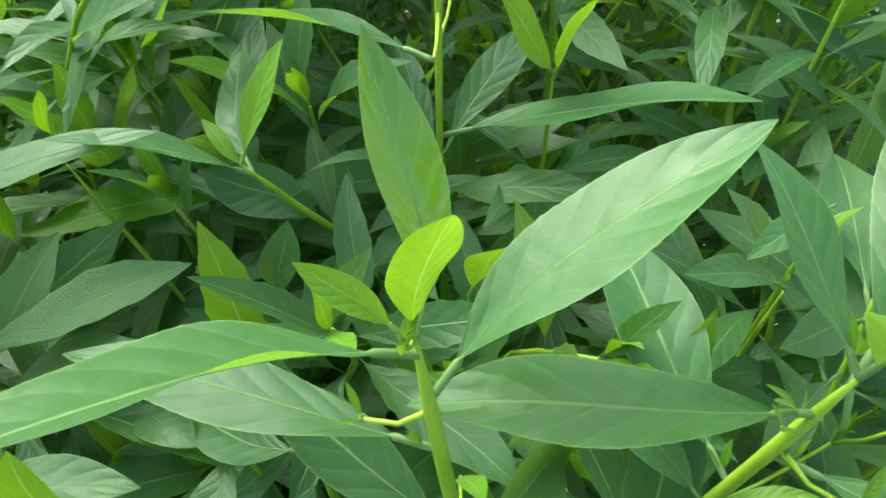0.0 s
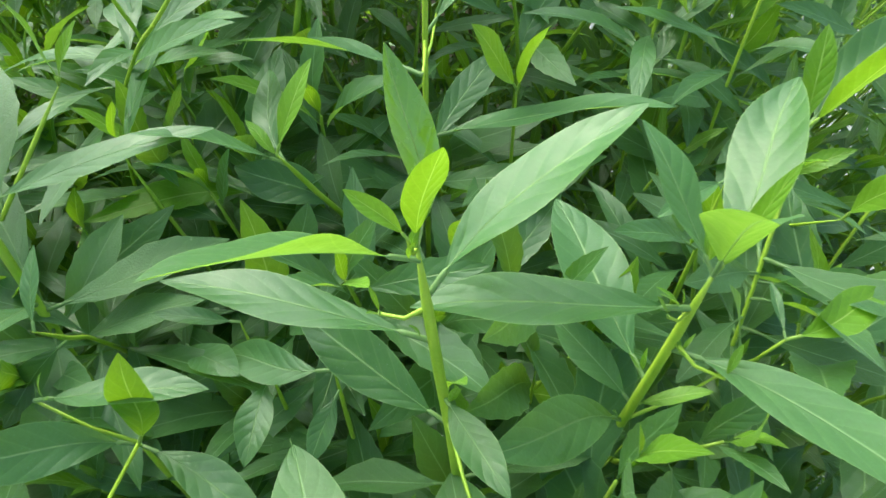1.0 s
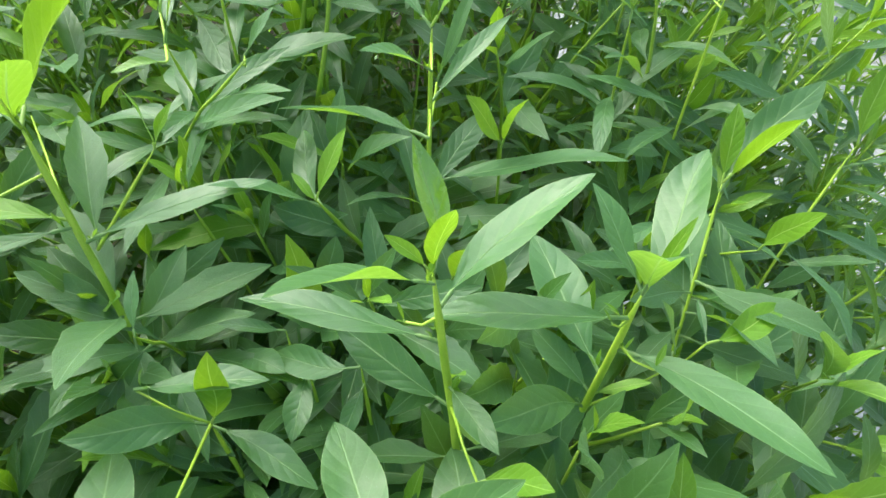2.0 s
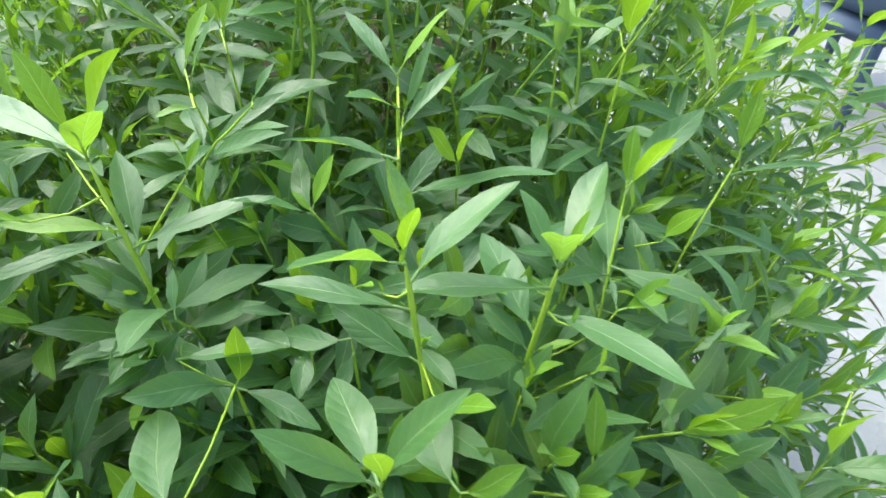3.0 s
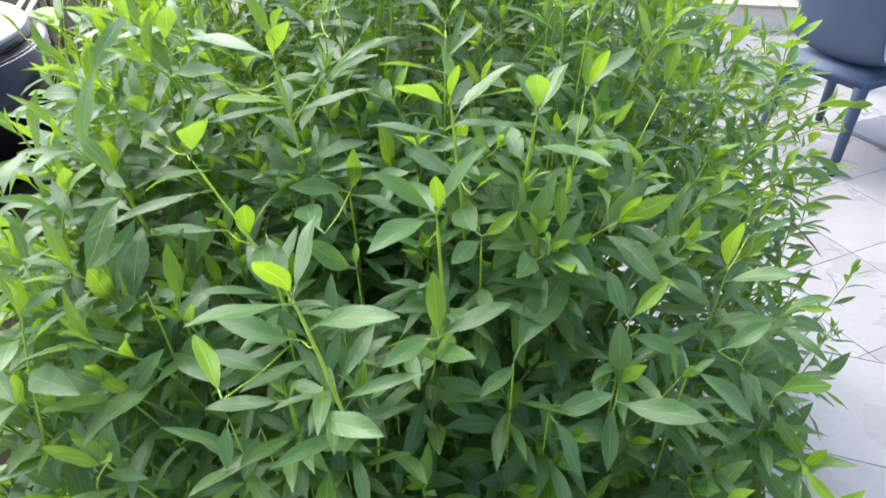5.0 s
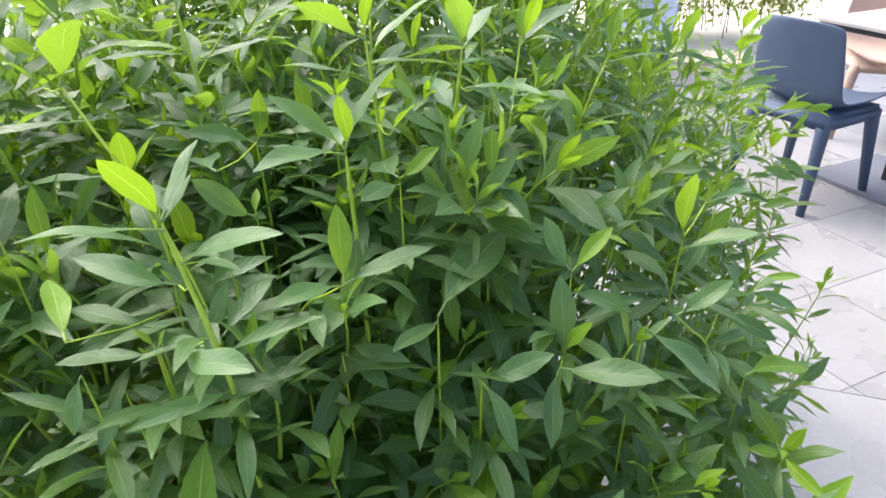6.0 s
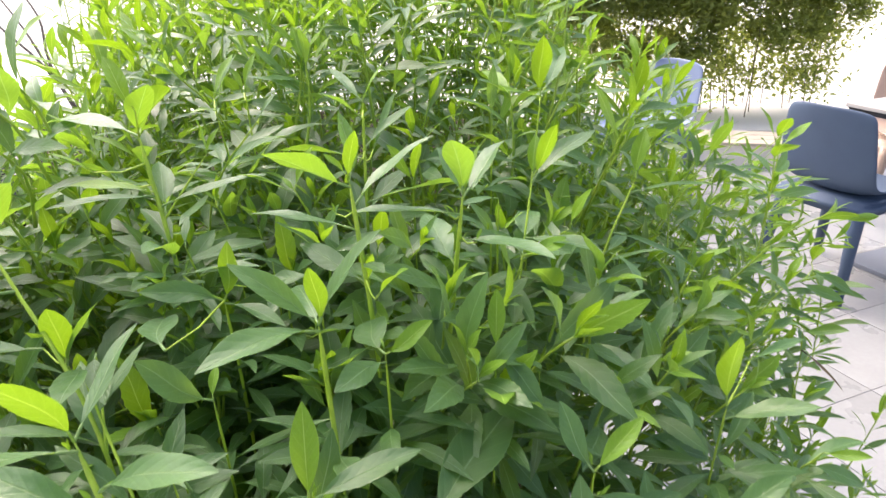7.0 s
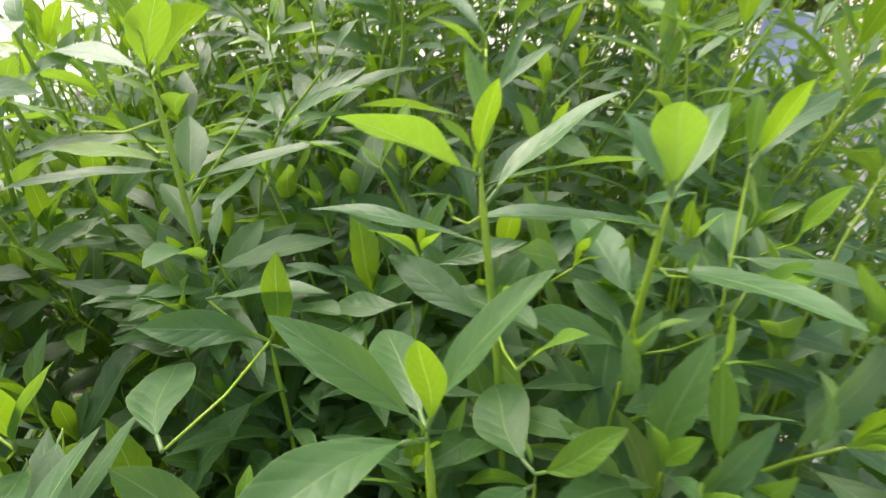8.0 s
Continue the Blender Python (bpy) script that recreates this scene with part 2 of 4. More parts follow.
def leaf_blade(length, ratio, arch, fold, wave, rows, halves, rng, rib=0.0, ridge=0.30, lean=0.0):
    """Vertices, faces and coordinates of a leaf from the origin along +y, with +z as its upper side; rib: radius of the stalk; ridge: share of it that the midrib keeps; lean: how far it sways sideways."""
    verts, faces, uvs = [], [], []
    half, cols = length * ratio / 2, 2 * halves + 1
    jag = 0.008 if rows > 30 else 0.045
    phase, turn, curl = rng.uniform(0, 6), rng.uniform(-0.35, 0.35), rng.uniform(-0.4, 0.5)
    turn = lean or turn
    spine = []
    for r in range(rows + 1):
        v = r / rows
        w = half * leaf_width(v, 0.86 if rows > 30 else 0.96) if r < rows else half * 0.02
        bend = arch * length * 4 * v * (1 - v)
        sway = turn * half * (math.sin(math.pi * v) + 0.45 * math.sin(2 * math.pi * v))
        groove = 0.03 * half * math.sin(math.pi * min(1, v * 1.2))
        spine.append((sway, v * length, bend - groove))
        roll = fold + curl * 0.35 * (v - 0.5)
        for c in range(cols):
            u = c / halves - 1
            tooth = 1 + (rng.uniform(-0.006, 0.006) + (jag if r % 2 else -jag) if rows > 9 and abs(u) == 1 and v > STALK and r < rows else 0)
            x = u * w * tooth
            z = bend + roll * abs(x) + wave * half * abs(u) ** 2 * math.sin(phase + 9 * v + (1.3 if u > 0 else 0)) * math.sin(math.pi * v)
            if c == halves:
                z -= groove
            verts.append((x + sway, v * length, z))
            uvs.append((0.5 + u / 2, v))
    for r in range(rows):
        for c in range(cols - 1):
            a = r * cols + c
            faces.append((a, a + 1, a + 1 + cols, a + cols))
    if rib:
        n = len(verts)
        thick = [rib * (1 if y < STALK * length else max(0.02, ridge * (1 - y / length))) for _, y, _ in spine]
        more, sheets = tube(spine, thick, 6)
        verts += more
        faces += [tuple(i + n for i in f) for f in sheets]
        uvs += [(0.5, y / length) for _, y, _ in more]
    return verts, faces, uvs


def leaf_frame(base, tip, twist=0.0, up=(0.05, -0.12, 1.0)):
    """The turn and place that lay a leaf from base to tip, its upper side to the sky or another way, twisted by that many degrees."""
    d = (Vector(tip) - Vector(base)).normalized()
    up = Vector(up)
    if d.dot(up.normalized()) > 0.993:
        up = Vector((0.0, 0.6, 1.0))
    side = d.cross(up).normalized()
    m = Matrix((side, d, side.cross(d))).transposed().to_4x4()
    return Matrix.Translation(base) @ m @ Matrix.Rotation(radians(twist), 4, "Y")


class Bunch:
    """Collects many leaves or twigs into one mesh."""

    def __init__(self):
        self.verts, self.faces, self.uvs = [], [], []

    def add(self, verts, faces, uvs=None, m=None):
        n = len(self.verts)
        self.verts += [tuple(m @ Vector(v)) for v in verts] if m is not None else verts
        self.faces += [tuple(i + n for i in f) for f in faces]
        self.uvs += uvs if uvs is not None else [(0.2, 0.3)] * len(verts)

    def build(self, name, mat, parent, label=""):
        return mesh_object(name, self.verts, self.faces, mat, parent, label, self.uvs)


# ---- the place: floor and walls ----
GRID = radians(27.7)
SIDE, FIRST_U, FIRST_V = 0.40, 2.087, 0.81
tagged(part("ground", box((900, 900, 0.06), (0, 0, -0.043), 0), CONCRETE), "pale sunlit paving around the terrace", "ground", kind="structure")


# earth at the left; its unseen part below the shrub is added against floor bounce
tagged(part("planting_bed", box((4.25, 6.4, 0.05), (-1.775, 2.8, 0.015), 0.01), SOIL), "dark olive-brown earth bed beside the terrace, carried on under the shrub to keep its inside dark", "ground", kind="structure")


# ---- the shrub ----
shrub = tagged(new("shrub"), "dense green shrub with lance-shaped leaves and upright shoots", "shrub")
rng = random.Random(5)
ROOT = Vector((0.06, 0.66, 0.0))
fill, fill_young, twigs, inner, wood, buds = Bunch(), Bunch(), Bunch(), Bunch(), Bunch(), Bunch()
BLADES = [leaf_blade(1.0, rng.uniform(0.15, 0.245), rng.uniform(0.02, 0.12), rng.uniform(0.08, 0.45), 0.16, 7, 1, rng) for _ in range(30)]
NEAR_BLADES = [leaf_blade(1.0, rng.uniform(0.19, 0.29), rng.uniform(0.02, 0.12), rng.uniform(0.08, 0.45), 0.16, 18, 1, rng) for _ in range(30)]


LEAF_MESHES = []
for _ in range(12):
    verts, faces, uvs = leaf_blade(1.0, rng.uniform(0.22, 0.32), rng.uniform(0.02, 0.10), rng.uniform(0.1, 0.35), 0.14, 12, 2, rng, 0.012)
    sample = mesh_object("leaf", verts, faces, LEAF, None, "", uvs)
    LEAF_MESHES.append(sample.data)
    bpy.data.objects.remove(sample)
lower = []


def shoot(points, leaves, thick=0.0021, deep=0.18):
    """An upright shoot, from its tip down, with its leaves. leaves: base, tip, width over length, tone (1: young, 2: dry, 3: glossy), twist, arch."""
    low = Vector(points[-1])
    thick = min(thick, 0.0011) if len(leaves) < 4 else thick
    way = (low - Vector(points[0])).normalized()
    knee = low + (way + Vector((0, 0, -0.5))).normalized() * 0.06
    foot = knee + (way * 0.3 + Vector((0, 0, -1))).normalized() * (deep - 0.06)
    line = smooth_line([*points, knee, foot] if deep else points)
    n = len(line) - 1
    run = [0.0]
    for a, b in zip(line, line[1:]):
        run.append(run[-1] + (b - a).length)
    stem = mesh_object("stem", *tube(line, [thick * (min(0.85, 0.22 + q / 0.035) + 1.0 * q) * rng.uniform(0.95, 1.06) for q in run], 9), GREEN_STEM, shrub)
    joints = []
    for base, tip, ratio, tone, twist, arch in sorted(leaves, key=lambda leaf: min((p - Vector(leaf[0])).length for p in line)):
        base, tip = Vector(base), Vector(tip)
        near = min([a.lerp(b, k / 4) for a, b in zip(line, line[1:]) for k in range(4)] + joints, key=lambda p: (p - base).length)
        if (near - base).length < (0.02 if (tip - base).length > 0.03 else 0.006):
            base = near.copy()
        elif deep:
            joints.append(base.copy())
            twigs.add(*tube([near, near.lerp(base, 0.5) + Vector((0, 0, -0.004)), base], [0.0009, 0.0007, 0.0006], 6))
        length = (tip - base).length
        ratio = min(ratio, 0.31) if tone == 1 else ratio
        fold = 0.50 if tone == 3 else rng.uniform(0.08, 0.34)
        verts, faces, uvs = leaf_blade(length, ratio, arch, fold, 0.13, 52, 2, rng, min(0.0011, 0.00035 + length * 0.008), 0.06 if tone == 1 else 0.26, 0.5 if tone == 3 else 0.0)
        leaf = mesh_object("leaf", verts, faces, (LEAF, YOUNG, DRY_LEAF, GLOSSY)[tone], stem, ("", "bright yellow-green young leaf", "dry brown curled leaf", "glossy deep green upright leaf")[tone], uvs)
        leaf.matrix_local = leaf_frame(base, tip, twist)
        # a budding sprout in the axil of some older leaves
        if tone == 0 and length > 0.045 and rng.random() < 0.55:
            d = (tip - base).normalized()
            root = base + d * 0.004
            for k in range(rng.randint(2, 3)):
                out = d * rng.uniform(0.1, 0.7) + Vector((rng.uniform(-0.5, 0.5), rng.uniform(-0.5, 0.5), rng.uniform(0.5, 1.1)))
                buds.add(*rng.choice(BLADES), leaf_frame(root, root + out, rng.uniform(-40, 40)) @ Matrix.Scale(rng.uniform(0.006, 0.015), 4))
    # older leaves further down the stem
    lowest = min([low.z + 0.01] + [Vector(b).z for b, *_ in leaves])
    turn = rng.uniform(0, 6.28)
    for p in [a.lerp(b, k / 3) for a, b in zip(line, line[1:]) for k in range(3)]:
        if p.z > lowest - 0.008 or rng.random() < 0.12:
            continue
        turn += 2.4 + rng.uniform(-0.4, 0.4)
        out = Vector((math.cos(turn), math.sin(turn), rng.uniform(-0.25, 0.55)))
        m = leaf_frame(p, p + out, rng.uniform(-25, 25)) @ Matrix.Scale(rng.uniform(0.055, 0.09), 4)
        if p.y < 0.30 and len(lower) < 100:
            lower.append(new("leaf", rng.choice(LEAF_MESHES)))
            lower[-1].parent, lower[-1].matrix_local = stem, m
        else:
            fill.add(*rng.choice(BLADES), m)
    return stem


shoot([(-0.0691, 0.2979, 1.2373), (-0.0723, 0.3143, 1.2082), (-0.0755, 0.3306, 1.1792)], [
    ((-0.0537, 0.2644, 1.2459), (-0.0757, 0.2535, 1.2450), 0.50, 1, 0, 0.05),
    ((-0.0761, 0.3147, 1.2469), (-0.0568, 0.3295, 1.2863), 0.27, 1, 0, 0.05),
    ((-0.0627, 0.2855, 1.2472), (-0.0417, 0.3019, 1.2915), 0.15, 0, 0, 0.05)], 0.0015)
shoot([(-0.0279, 0.2988, 1.2309), (-0.0504, 0.3060, 1.2059), (-0.0729, 0.3132, 1.1809)], [
    ((-0.0312, 0.3057, 1.2292), (-0.0151, 0.3164, 1.2517), 0.26, 0, 0, 0.05)], 0.0015)
shoot([(0.0823, 0.1732, 1.2096), (0.0883, 0.1695, 1.1549), (0.0943, 0.1659, 1.1002)], [
    ((0.0812, 0.1719, 1.2140), (0.0718, 0.1993, 1.2584), 0.215, 3, 14, 0.05),
    ((0.0805, 0.1692, 1.2167), (0.0639, 0.1701, 1.2324), 0.26, 1, -20, 0.05),
    ((0.0816, 0.1729, 1.2101), (0.0909, 0.1646, 1.2517), 0.26, 1, -35, 0.05),
    ((0.0814, 0.1659, 1.2047), (0.0321, 0.1239, 1.2440), 0.33, 0, 38, 0.05),
    ((0.0874, 0.1688, 1.1902), (0.1455, 0.2109, 1.2368), 0.28, 0, -20, 0.05),
    ((0.0839, 0.1679, 1.1702), (-0.0057, 0.1793, 1.1791), 0.21, 0, 15, 0.05),
    ((0.0866, 0.1725, 1.1235), (0.0296, 0.1983, 1.1457), 0.28, 0, -15, 0.05)] + [
    ((0.0935, 0.1696, 1.1416), (0.1139, 0.1282, 1.1528), 0.26, 0, 10, 0.05),
    ((0.1062, 0.1259, 1.1319), (0.1343, 0.1073, 1.1664), 0.31, 1, 0, 0.05),
    ((0.0699, 0.1697, 1.1827), (0.0671, 0.1723, 1.1930), 0.18, 1, 0, 0.05),
    ((0.0705, 0.1685, 1.1845), (0.0673, 0.1640, 1.1898), 0.18, 1, 0, 0.05),
    ((0.0891, 0.1882, 1.1151), (0.0977, 0.1675, 1.1509), 0.18, 1, 0, 0.05)])
shoot([(0.1697, 0.1838, 1.1956), (0.1632, 0.1888, 1.1260), (0.1567, 0.1939, 1.0564)], [
    ((0.1652, 0.1769, 1.1768), (0.0789, 0.1743, 1.1815), 0.26, 0, 15, 0.05),
    ((0.1696, 0.1865, 1.1967), (0.1469, 0.2204, 1.2246), 0.26, 0, 10, 0.05),
    ((0.1740, 0.1963, 1.1923), (0.2036, 0.2556, 1.2215), 0.28, 0, -30, 0.05),
    ((0.1682, 0.1724, 1.2004), (0.1632, 0.1492, 1.2484), 0.36, 0, 15, 0.10),
    ((0.1711, 0.1853, 1.2027), (0.1830, 0.1887, 1.2360), 0.14, 1, 0, 0.05),
    ((0.1702, 0.1771, 1.1532), (0.2392, 0.1210, 1.1698), 0.23, 0, -5, 0.05),
    ((0.1808, 0.1719, 1.1602), (0.1852, 0.1793, 1.1702), 0.23, 1, 0, 0.05)] + [
    ((0.1626, 0.1839, 1.1305), (0.1295, 0.2717, 1.1463), 0.30, 0, 0, 0.05),
    ((0.1561, 0.1844, 1.1115), (0.1297, 0.2207, 1.1272), 0.30, 0, -20, 0.05),
    ((0.1612, 0.1881, 1.1136), (0.1903, 0.1908, 1.1250), 0.24, 1, -10, 0.05),
    ((0.1621, 0.1827, 1.0987), (0.1055, 0.1426, 1.1501), 0.24, 0, -20, 0.05),
    ((0.1757, 0.2163, 1.0395), (0.2215, 0.1960, 1.0785), 0.28, 0, 15, 0.05),
    ((0.1595, 0.1794, 1.1800), (0.1542, 0.1797, 1.1893), 0.18, 1, 0, 0.05),
    ((0.2296, 0.2200, 1.1162), (0.2639, 0.2393, 1.1364), 0.32, 1, 10, 0.05)] + [
    ((0.2200, 0.2137, 1.1311), (0.2188, 0.2415, 1.1348), 0.16, 0, 0, 0.05),
    ((0.2120, 0.2235, 1.0978), (0.1930, 0.2202, 1.1537), 0.22, 0, 0, 0.05)])
shoot([(0.0754, 0.0762, 1.1370), (0.0779, 0.0753, 1.0856), (0.0805, 0.0743, 1.0343)], [
    ((0.0764, 0.0659, 1.1504), (0.0155, 0.0790, 1.1811), 0.24, 0, -20, 0.05),
    ((0.0732, 0.0715, 1.1426), (0.0386, 0.1514, 1.1294), 0.30, 0, 0, 0.05),
    ((0.0794, 0.0680, 1.1453), (0.1200, 0.0918, 1.2028), 0.27, 0, -10, 0.05),
    ((0.0752, 0.0690, 1.1496), (0.0754, 0.0660, 1.1855), 0.28, 1, 10, 0.05),
    ((0.0750, 0.0610, 1.1318), (0.0239, -0.0055, 1.1501), 0.26, 0, 0, 0.05)])
shoot([(-0.1085, 0.2248, 1.2318), (-0.0982, 0.2158, 1.1810), (-0.0880, 0.2068, 1.1303)], [
    ((-0.1123, 0.2187, 1.2472), (-0.2448, 0.3043, 1.2249), 0.15, 0, 0, 0.05),
    ((-0.2189, 0.3660, 1.1429), (-0.2324, 0.2695, 1.1988), 0.18, 0, 0, 0.05),
    ((-0.1366, 0.1932, 1.2095), (-0.1564, 0.1717, 1.2312), 0.27, 1, 0, 0.05),
    ((-0.1001, 0.2112, 1.2565), (-0.1301, 0.2310, 1.2977), 0.28, 1, 0, 0.05),
    ((-0.1132, 0.2384, 1.2391), (-0.1222, 0.3257, 1.2546), 0.28, 1, -75, 0.05),
    ((-0.1118, 0.2313, 1.2298), (-0.0798, 0.1999, 1.2799), 0.36, 0, -15, 0.06),
    ((-0.1047, 0.2158, 1.1823), (-0.1731, 0.2100, 1.1919), 0.22, 1, 0, 0.05)] + [
    ((-0.1041, 0.2171, 1.1814), (-0.1610, 0.1569, 1.1895), 0.15, 0, 0, 0.05),
    ((-0.0795, 0.2059, 1.1774), (-0.0075, 0.2486, 1.1916), 0.18, 0, -5, 0.05)])
shoot([(-0.0604, 0.2431, 1.2111), (-0.0798, 0.2339, 1.1840), (-0.0991, 0.2246, 1.1568)], [
    ((-0.0601, 0.2426, 1.2115), (-0.0640, 0.2387, 1.2459), 0.32, 1, 35, 0.05),
    ((-0.0574, 0.2406, 1.2140), (-0.0487, 0.2509, 1.2334), 0.26, 1, 5, 0.05)], 0.0015, 0)
shoot([(0.0126, 0.2538, 1.1760), (0.0206, 0.2715, 1.1411), (0.0285, 0.2892, 1.1061)], [
    ((0.0127, 0.2551, 1.1761), (0.0285, 0.2697, 1.2118), 0.24, 1, 0, 0.05),
    ((0.0112, 0.2611, 1.1697), (-0.0085, 0.3160, 1.1771), 0.24, 0, -25, 0.05),
    ((0.0098, 0.2581, 1.1728), (-0.0024, 0.2650, 1.1843), 0.26, 1, 0, 0.05),
    ((0.0089, 0.2596, 1.1658), (-0.0352, 0.2360, 1.1960), 0.22, 0, 20, 0.05),
    ((0.0113, 0.2863, 1.1175), (-0.0271, 0.2915, 1.1369), 0.38, 0, -30, 0.05)], 0.0015)
shoot([(0.0670, 0.3231, 1.2428), (0.0664, 0.3219, 1.2115), (0.0659, 0.3207, 1.1802)], [
    ((0.0664, 0.3232, 1.2412), (0.0257, 0.3700, 1.2665), 0.18, 0, 0, 0.05),
    ((0.0698, 0.3138, 1.2498), (0.1015, 0.3196, 1.2911), 0.22, 1, 0, 0.05),
    ((0.0653, 0.3733, 1.1810), (0.0879, 0.3971, 1.2374), 0.15, 0, 0, 0.05),
    ((0.0683, 0.3312, 1.1949), (0.1098, 0.3736, 1.2281), 0.15, 0, 0, 0.05),
    ((0.0701, 0.2918, 1.2336), (0.0420, 0.2547, 1.2624), 0.24, 0, 0, 0.05),
    ((0.0664, 0.3223, 1.1407), (0.1859, 0.3232, 1.1636), 0.26, 0, -25, 0.05),
    ((0.0690, 0.2885, 1.1952), (-0.0197, 0.3073, 1.1961), 0.26, 0, 30, 0.05)], 0.0015)
shoot([(0.2297, 0.2890, 1.1776), (0.2264, 0.2755, 1.1526), (0.2231, 0.2620, 1.1276)], [
    ((0.2335, 0.2983, 1.1667), (0.2931, 0.3530, 1.2072), 0.22, 0, 0, 0.05),
    ((0.2269, 0.2865, 1.1847), (0.2484, 0.2694, 1.2319), 0.26, 1, -40, 0.05),
    ((0.2274, 0.2907, 1.1890), (0.2331, 0.3136, 1.2128), 0.28, 1, -5, 0.05)])
shoot([(0.3429, 0.3760, 1.1503), (0.3299, 0.3638, 1.1216), (0.3169, 0.3515, 1.0929)], [
    ((0.3432, 0.3784, 1.1529), (0.3531, 0.4024, 1.1977), 0.34, 1, 0, 0.05),
    ((0.3409, 0.3679, 1.1340), (0.4251, 0.3775, 1.1434), 0.09, 0, 0, 0.05),
    ((0.3236, 0.3645, 1.0910), (0.4089, 0.3449, 1.0602), 0.12, 0, 0, 0.05)], 0.0015)
shoot([(0.2678, 0.2949, 1.1242), (0.2453, 0.3137, 1.0992), (0.2228, 0.3324, 1.0742)], [
    ((0.2678, 0.2949, 1.1242), (0.2838, 0.2756, 1.1715), 0.28, 1, 55, 0.05)], 0.0015, 0)
shoot([(-0.0248, 0.1549, 1.1128), (-0.0248, 0.1585, 1.0828), (-0.0248, 0.1621, 1.0528)], [
    ((-0.0304, 0.0628, 1.1220), (-0.0729, 0.1427, 1.1013), 0.30, 0, 0, 0.05),
    ((-0.0237, 0.1543, 1.1157), (-0.0172, 0.1605, 1.1634), 0.30, 1, 40, 0.05),
    ((-0.0277, 0.1556, 1.1109), (-0.0812, 0.1288, 1.1323), 0.30, 0, -30, 0.05),
    ((-0.0226, 0.1546, 1.1101), (0.0327, 0.1304, 1.1042), 0.26, 0, -10, 0.05),
    ((-0.0575, 0.1565, 1.1345), (0.0064, 0.1643, 1.1396), 0.26, 0, -15, 0.05)], 0.0015)
shoot([(0.2679, 0.0615, 1.0316), (0.2679, 0.0651, 1.0016), (0.2679, 0.0687, 0.9716)], [
    ((0.2661, 0.0656, 1.0321), (0.2441, 0.0911, 1.0699), 0.30, 0, -25, 0.05),
    ((0.2769, 0.0658, 1.0343), (0.3030, 0.0811, 1.0657), 0.28, 1, 15, 0.05),
    ((0.2762, 0.0766, 1.0093), (0.3224, 0.0521, 0.9967), 0.28, 0, 30, 0.05)], 0.0015)
shoot([(0.0820, -0.0048, 1.0564), (0.0595, 0.0177, 1.0314), (0.0370, 0.0402, 1.0064)], [
    ((0.0828, -0.0077, 1.0651), (0.0753, 0.0230, 1.1128), 0.28, 1, 0, 0.05),
    ((0.0870, -0.0063, 1.0486), (0.1488, 0.0337, 1.0692), 0.26, 0, 0, 0.05),
    ((0.0783, -0.0038, 1.0507), (0.0387, -0.0567, 1.0686), 0.26, 0, -10, 0.05)], 0.0015)
shoot([(-0.0349, -0.0378, 1.1257), (-0.0211, -0.0466, 1.0846), (-0.0074, -0.0555, 1.0435)], [
    ((-0.0311, -0.0526, 1.1236), (-0.1046, -0.0919, 1.1374), 0.26, 0, 20, 0.05),
    ((-0.0374, -0.0365, 1.1333), (-0.0489, -0.0695, 1.1850), 0.28, 1, 60, 0.05),
    ((-0.0354, -0.0319, 1.1264), (-0.0282, 0.0343, 1.1604), 0.24, 0, -30, 0.05),
    ((-0.0373, -0.0285, 1.0691), (-0.1129, -0.0273, 1.0905), 0.28, 0, -15, 0.05),
    ((-0.0212, -0.0420, 1.0958), (0.0581, -0.0624, 1.1312), 0.24, 0, 10, 0.05)])
shoot([(0.1176, 0.0929, 1.1047), (0.1176, 0.0965, 1.0747), (0.1176, 0.1001, 1.0447)], [
    ((0.1197, 0.0942, 1.1048), (0.1524, 0.0952, 1.1325), 0.36, 1, 35, 0.05),
    ((0.1167, 0.0938, 1.1047), (0.0927, 0.1650, 1.0916), 0.36, 0, -15, 0.05),
    ((0.1140, 0.1003, 1.0978), (0.0910, 0.0441, 1.1051), 0.34, 0, -20, 0.05)], 0.0015)
shoot([(0.2686, 0.0730, 0.9219), (0.2686, 0.0766, 0.8919), (0.2686, 0.0802, 0.8619)], [
    ((0.2646, 0.0449, 0.9526), (0.2584, 0.0639, 1.0267), 0.30, 0, -15, 0.05),
    ((0.2577, 0.0172, 0.9611), (0.3357, -0.0191, 0.9800), 0.28, 0, 20, 0.05),
    ((0.2604, 0.0099, 0.9564), (0.2488, -0.0333, 0.9155), 0.24, 0, 0, 0.05),
    ((0.2716, 0.0375, 0.9592), (0.2844, 0.0292, 1.0004), 0.28, 1, 40, 0.05)], 0.0015)
shoot([(0.1905, 0.0050, 0.9567), (0.1905, 0.0086, 0.9267), (0.1905, 0.0122, 0.8967)], [
    ((0.1936, -0.0005, 0.9633), (0.2501, 0.0002, 0.9884), 0.30, 0, 30, 0.05),
    ((0.1890, -0.0126, 0.9696), (0.2192, -0.0547, 0.9319), 0.24, 0, 0, 0.05)], 0.0015)
shoot([(0.1532, 0.0160, 1.0135), (0.1532, 0.0196, 0.9835), (0.1532, 0.0232, 0.9535)], [
    ((0.1553, 0.0178, 1.0153), (0.2107, 0.1348, 1.0321), 0.28, 0, 5, 0.05),
    ((0.1520, 0.0193, 1.0089), (0.1216, -0.0398, 1.0180), 0.24, 0, 0, 0.05)], 0.0015)
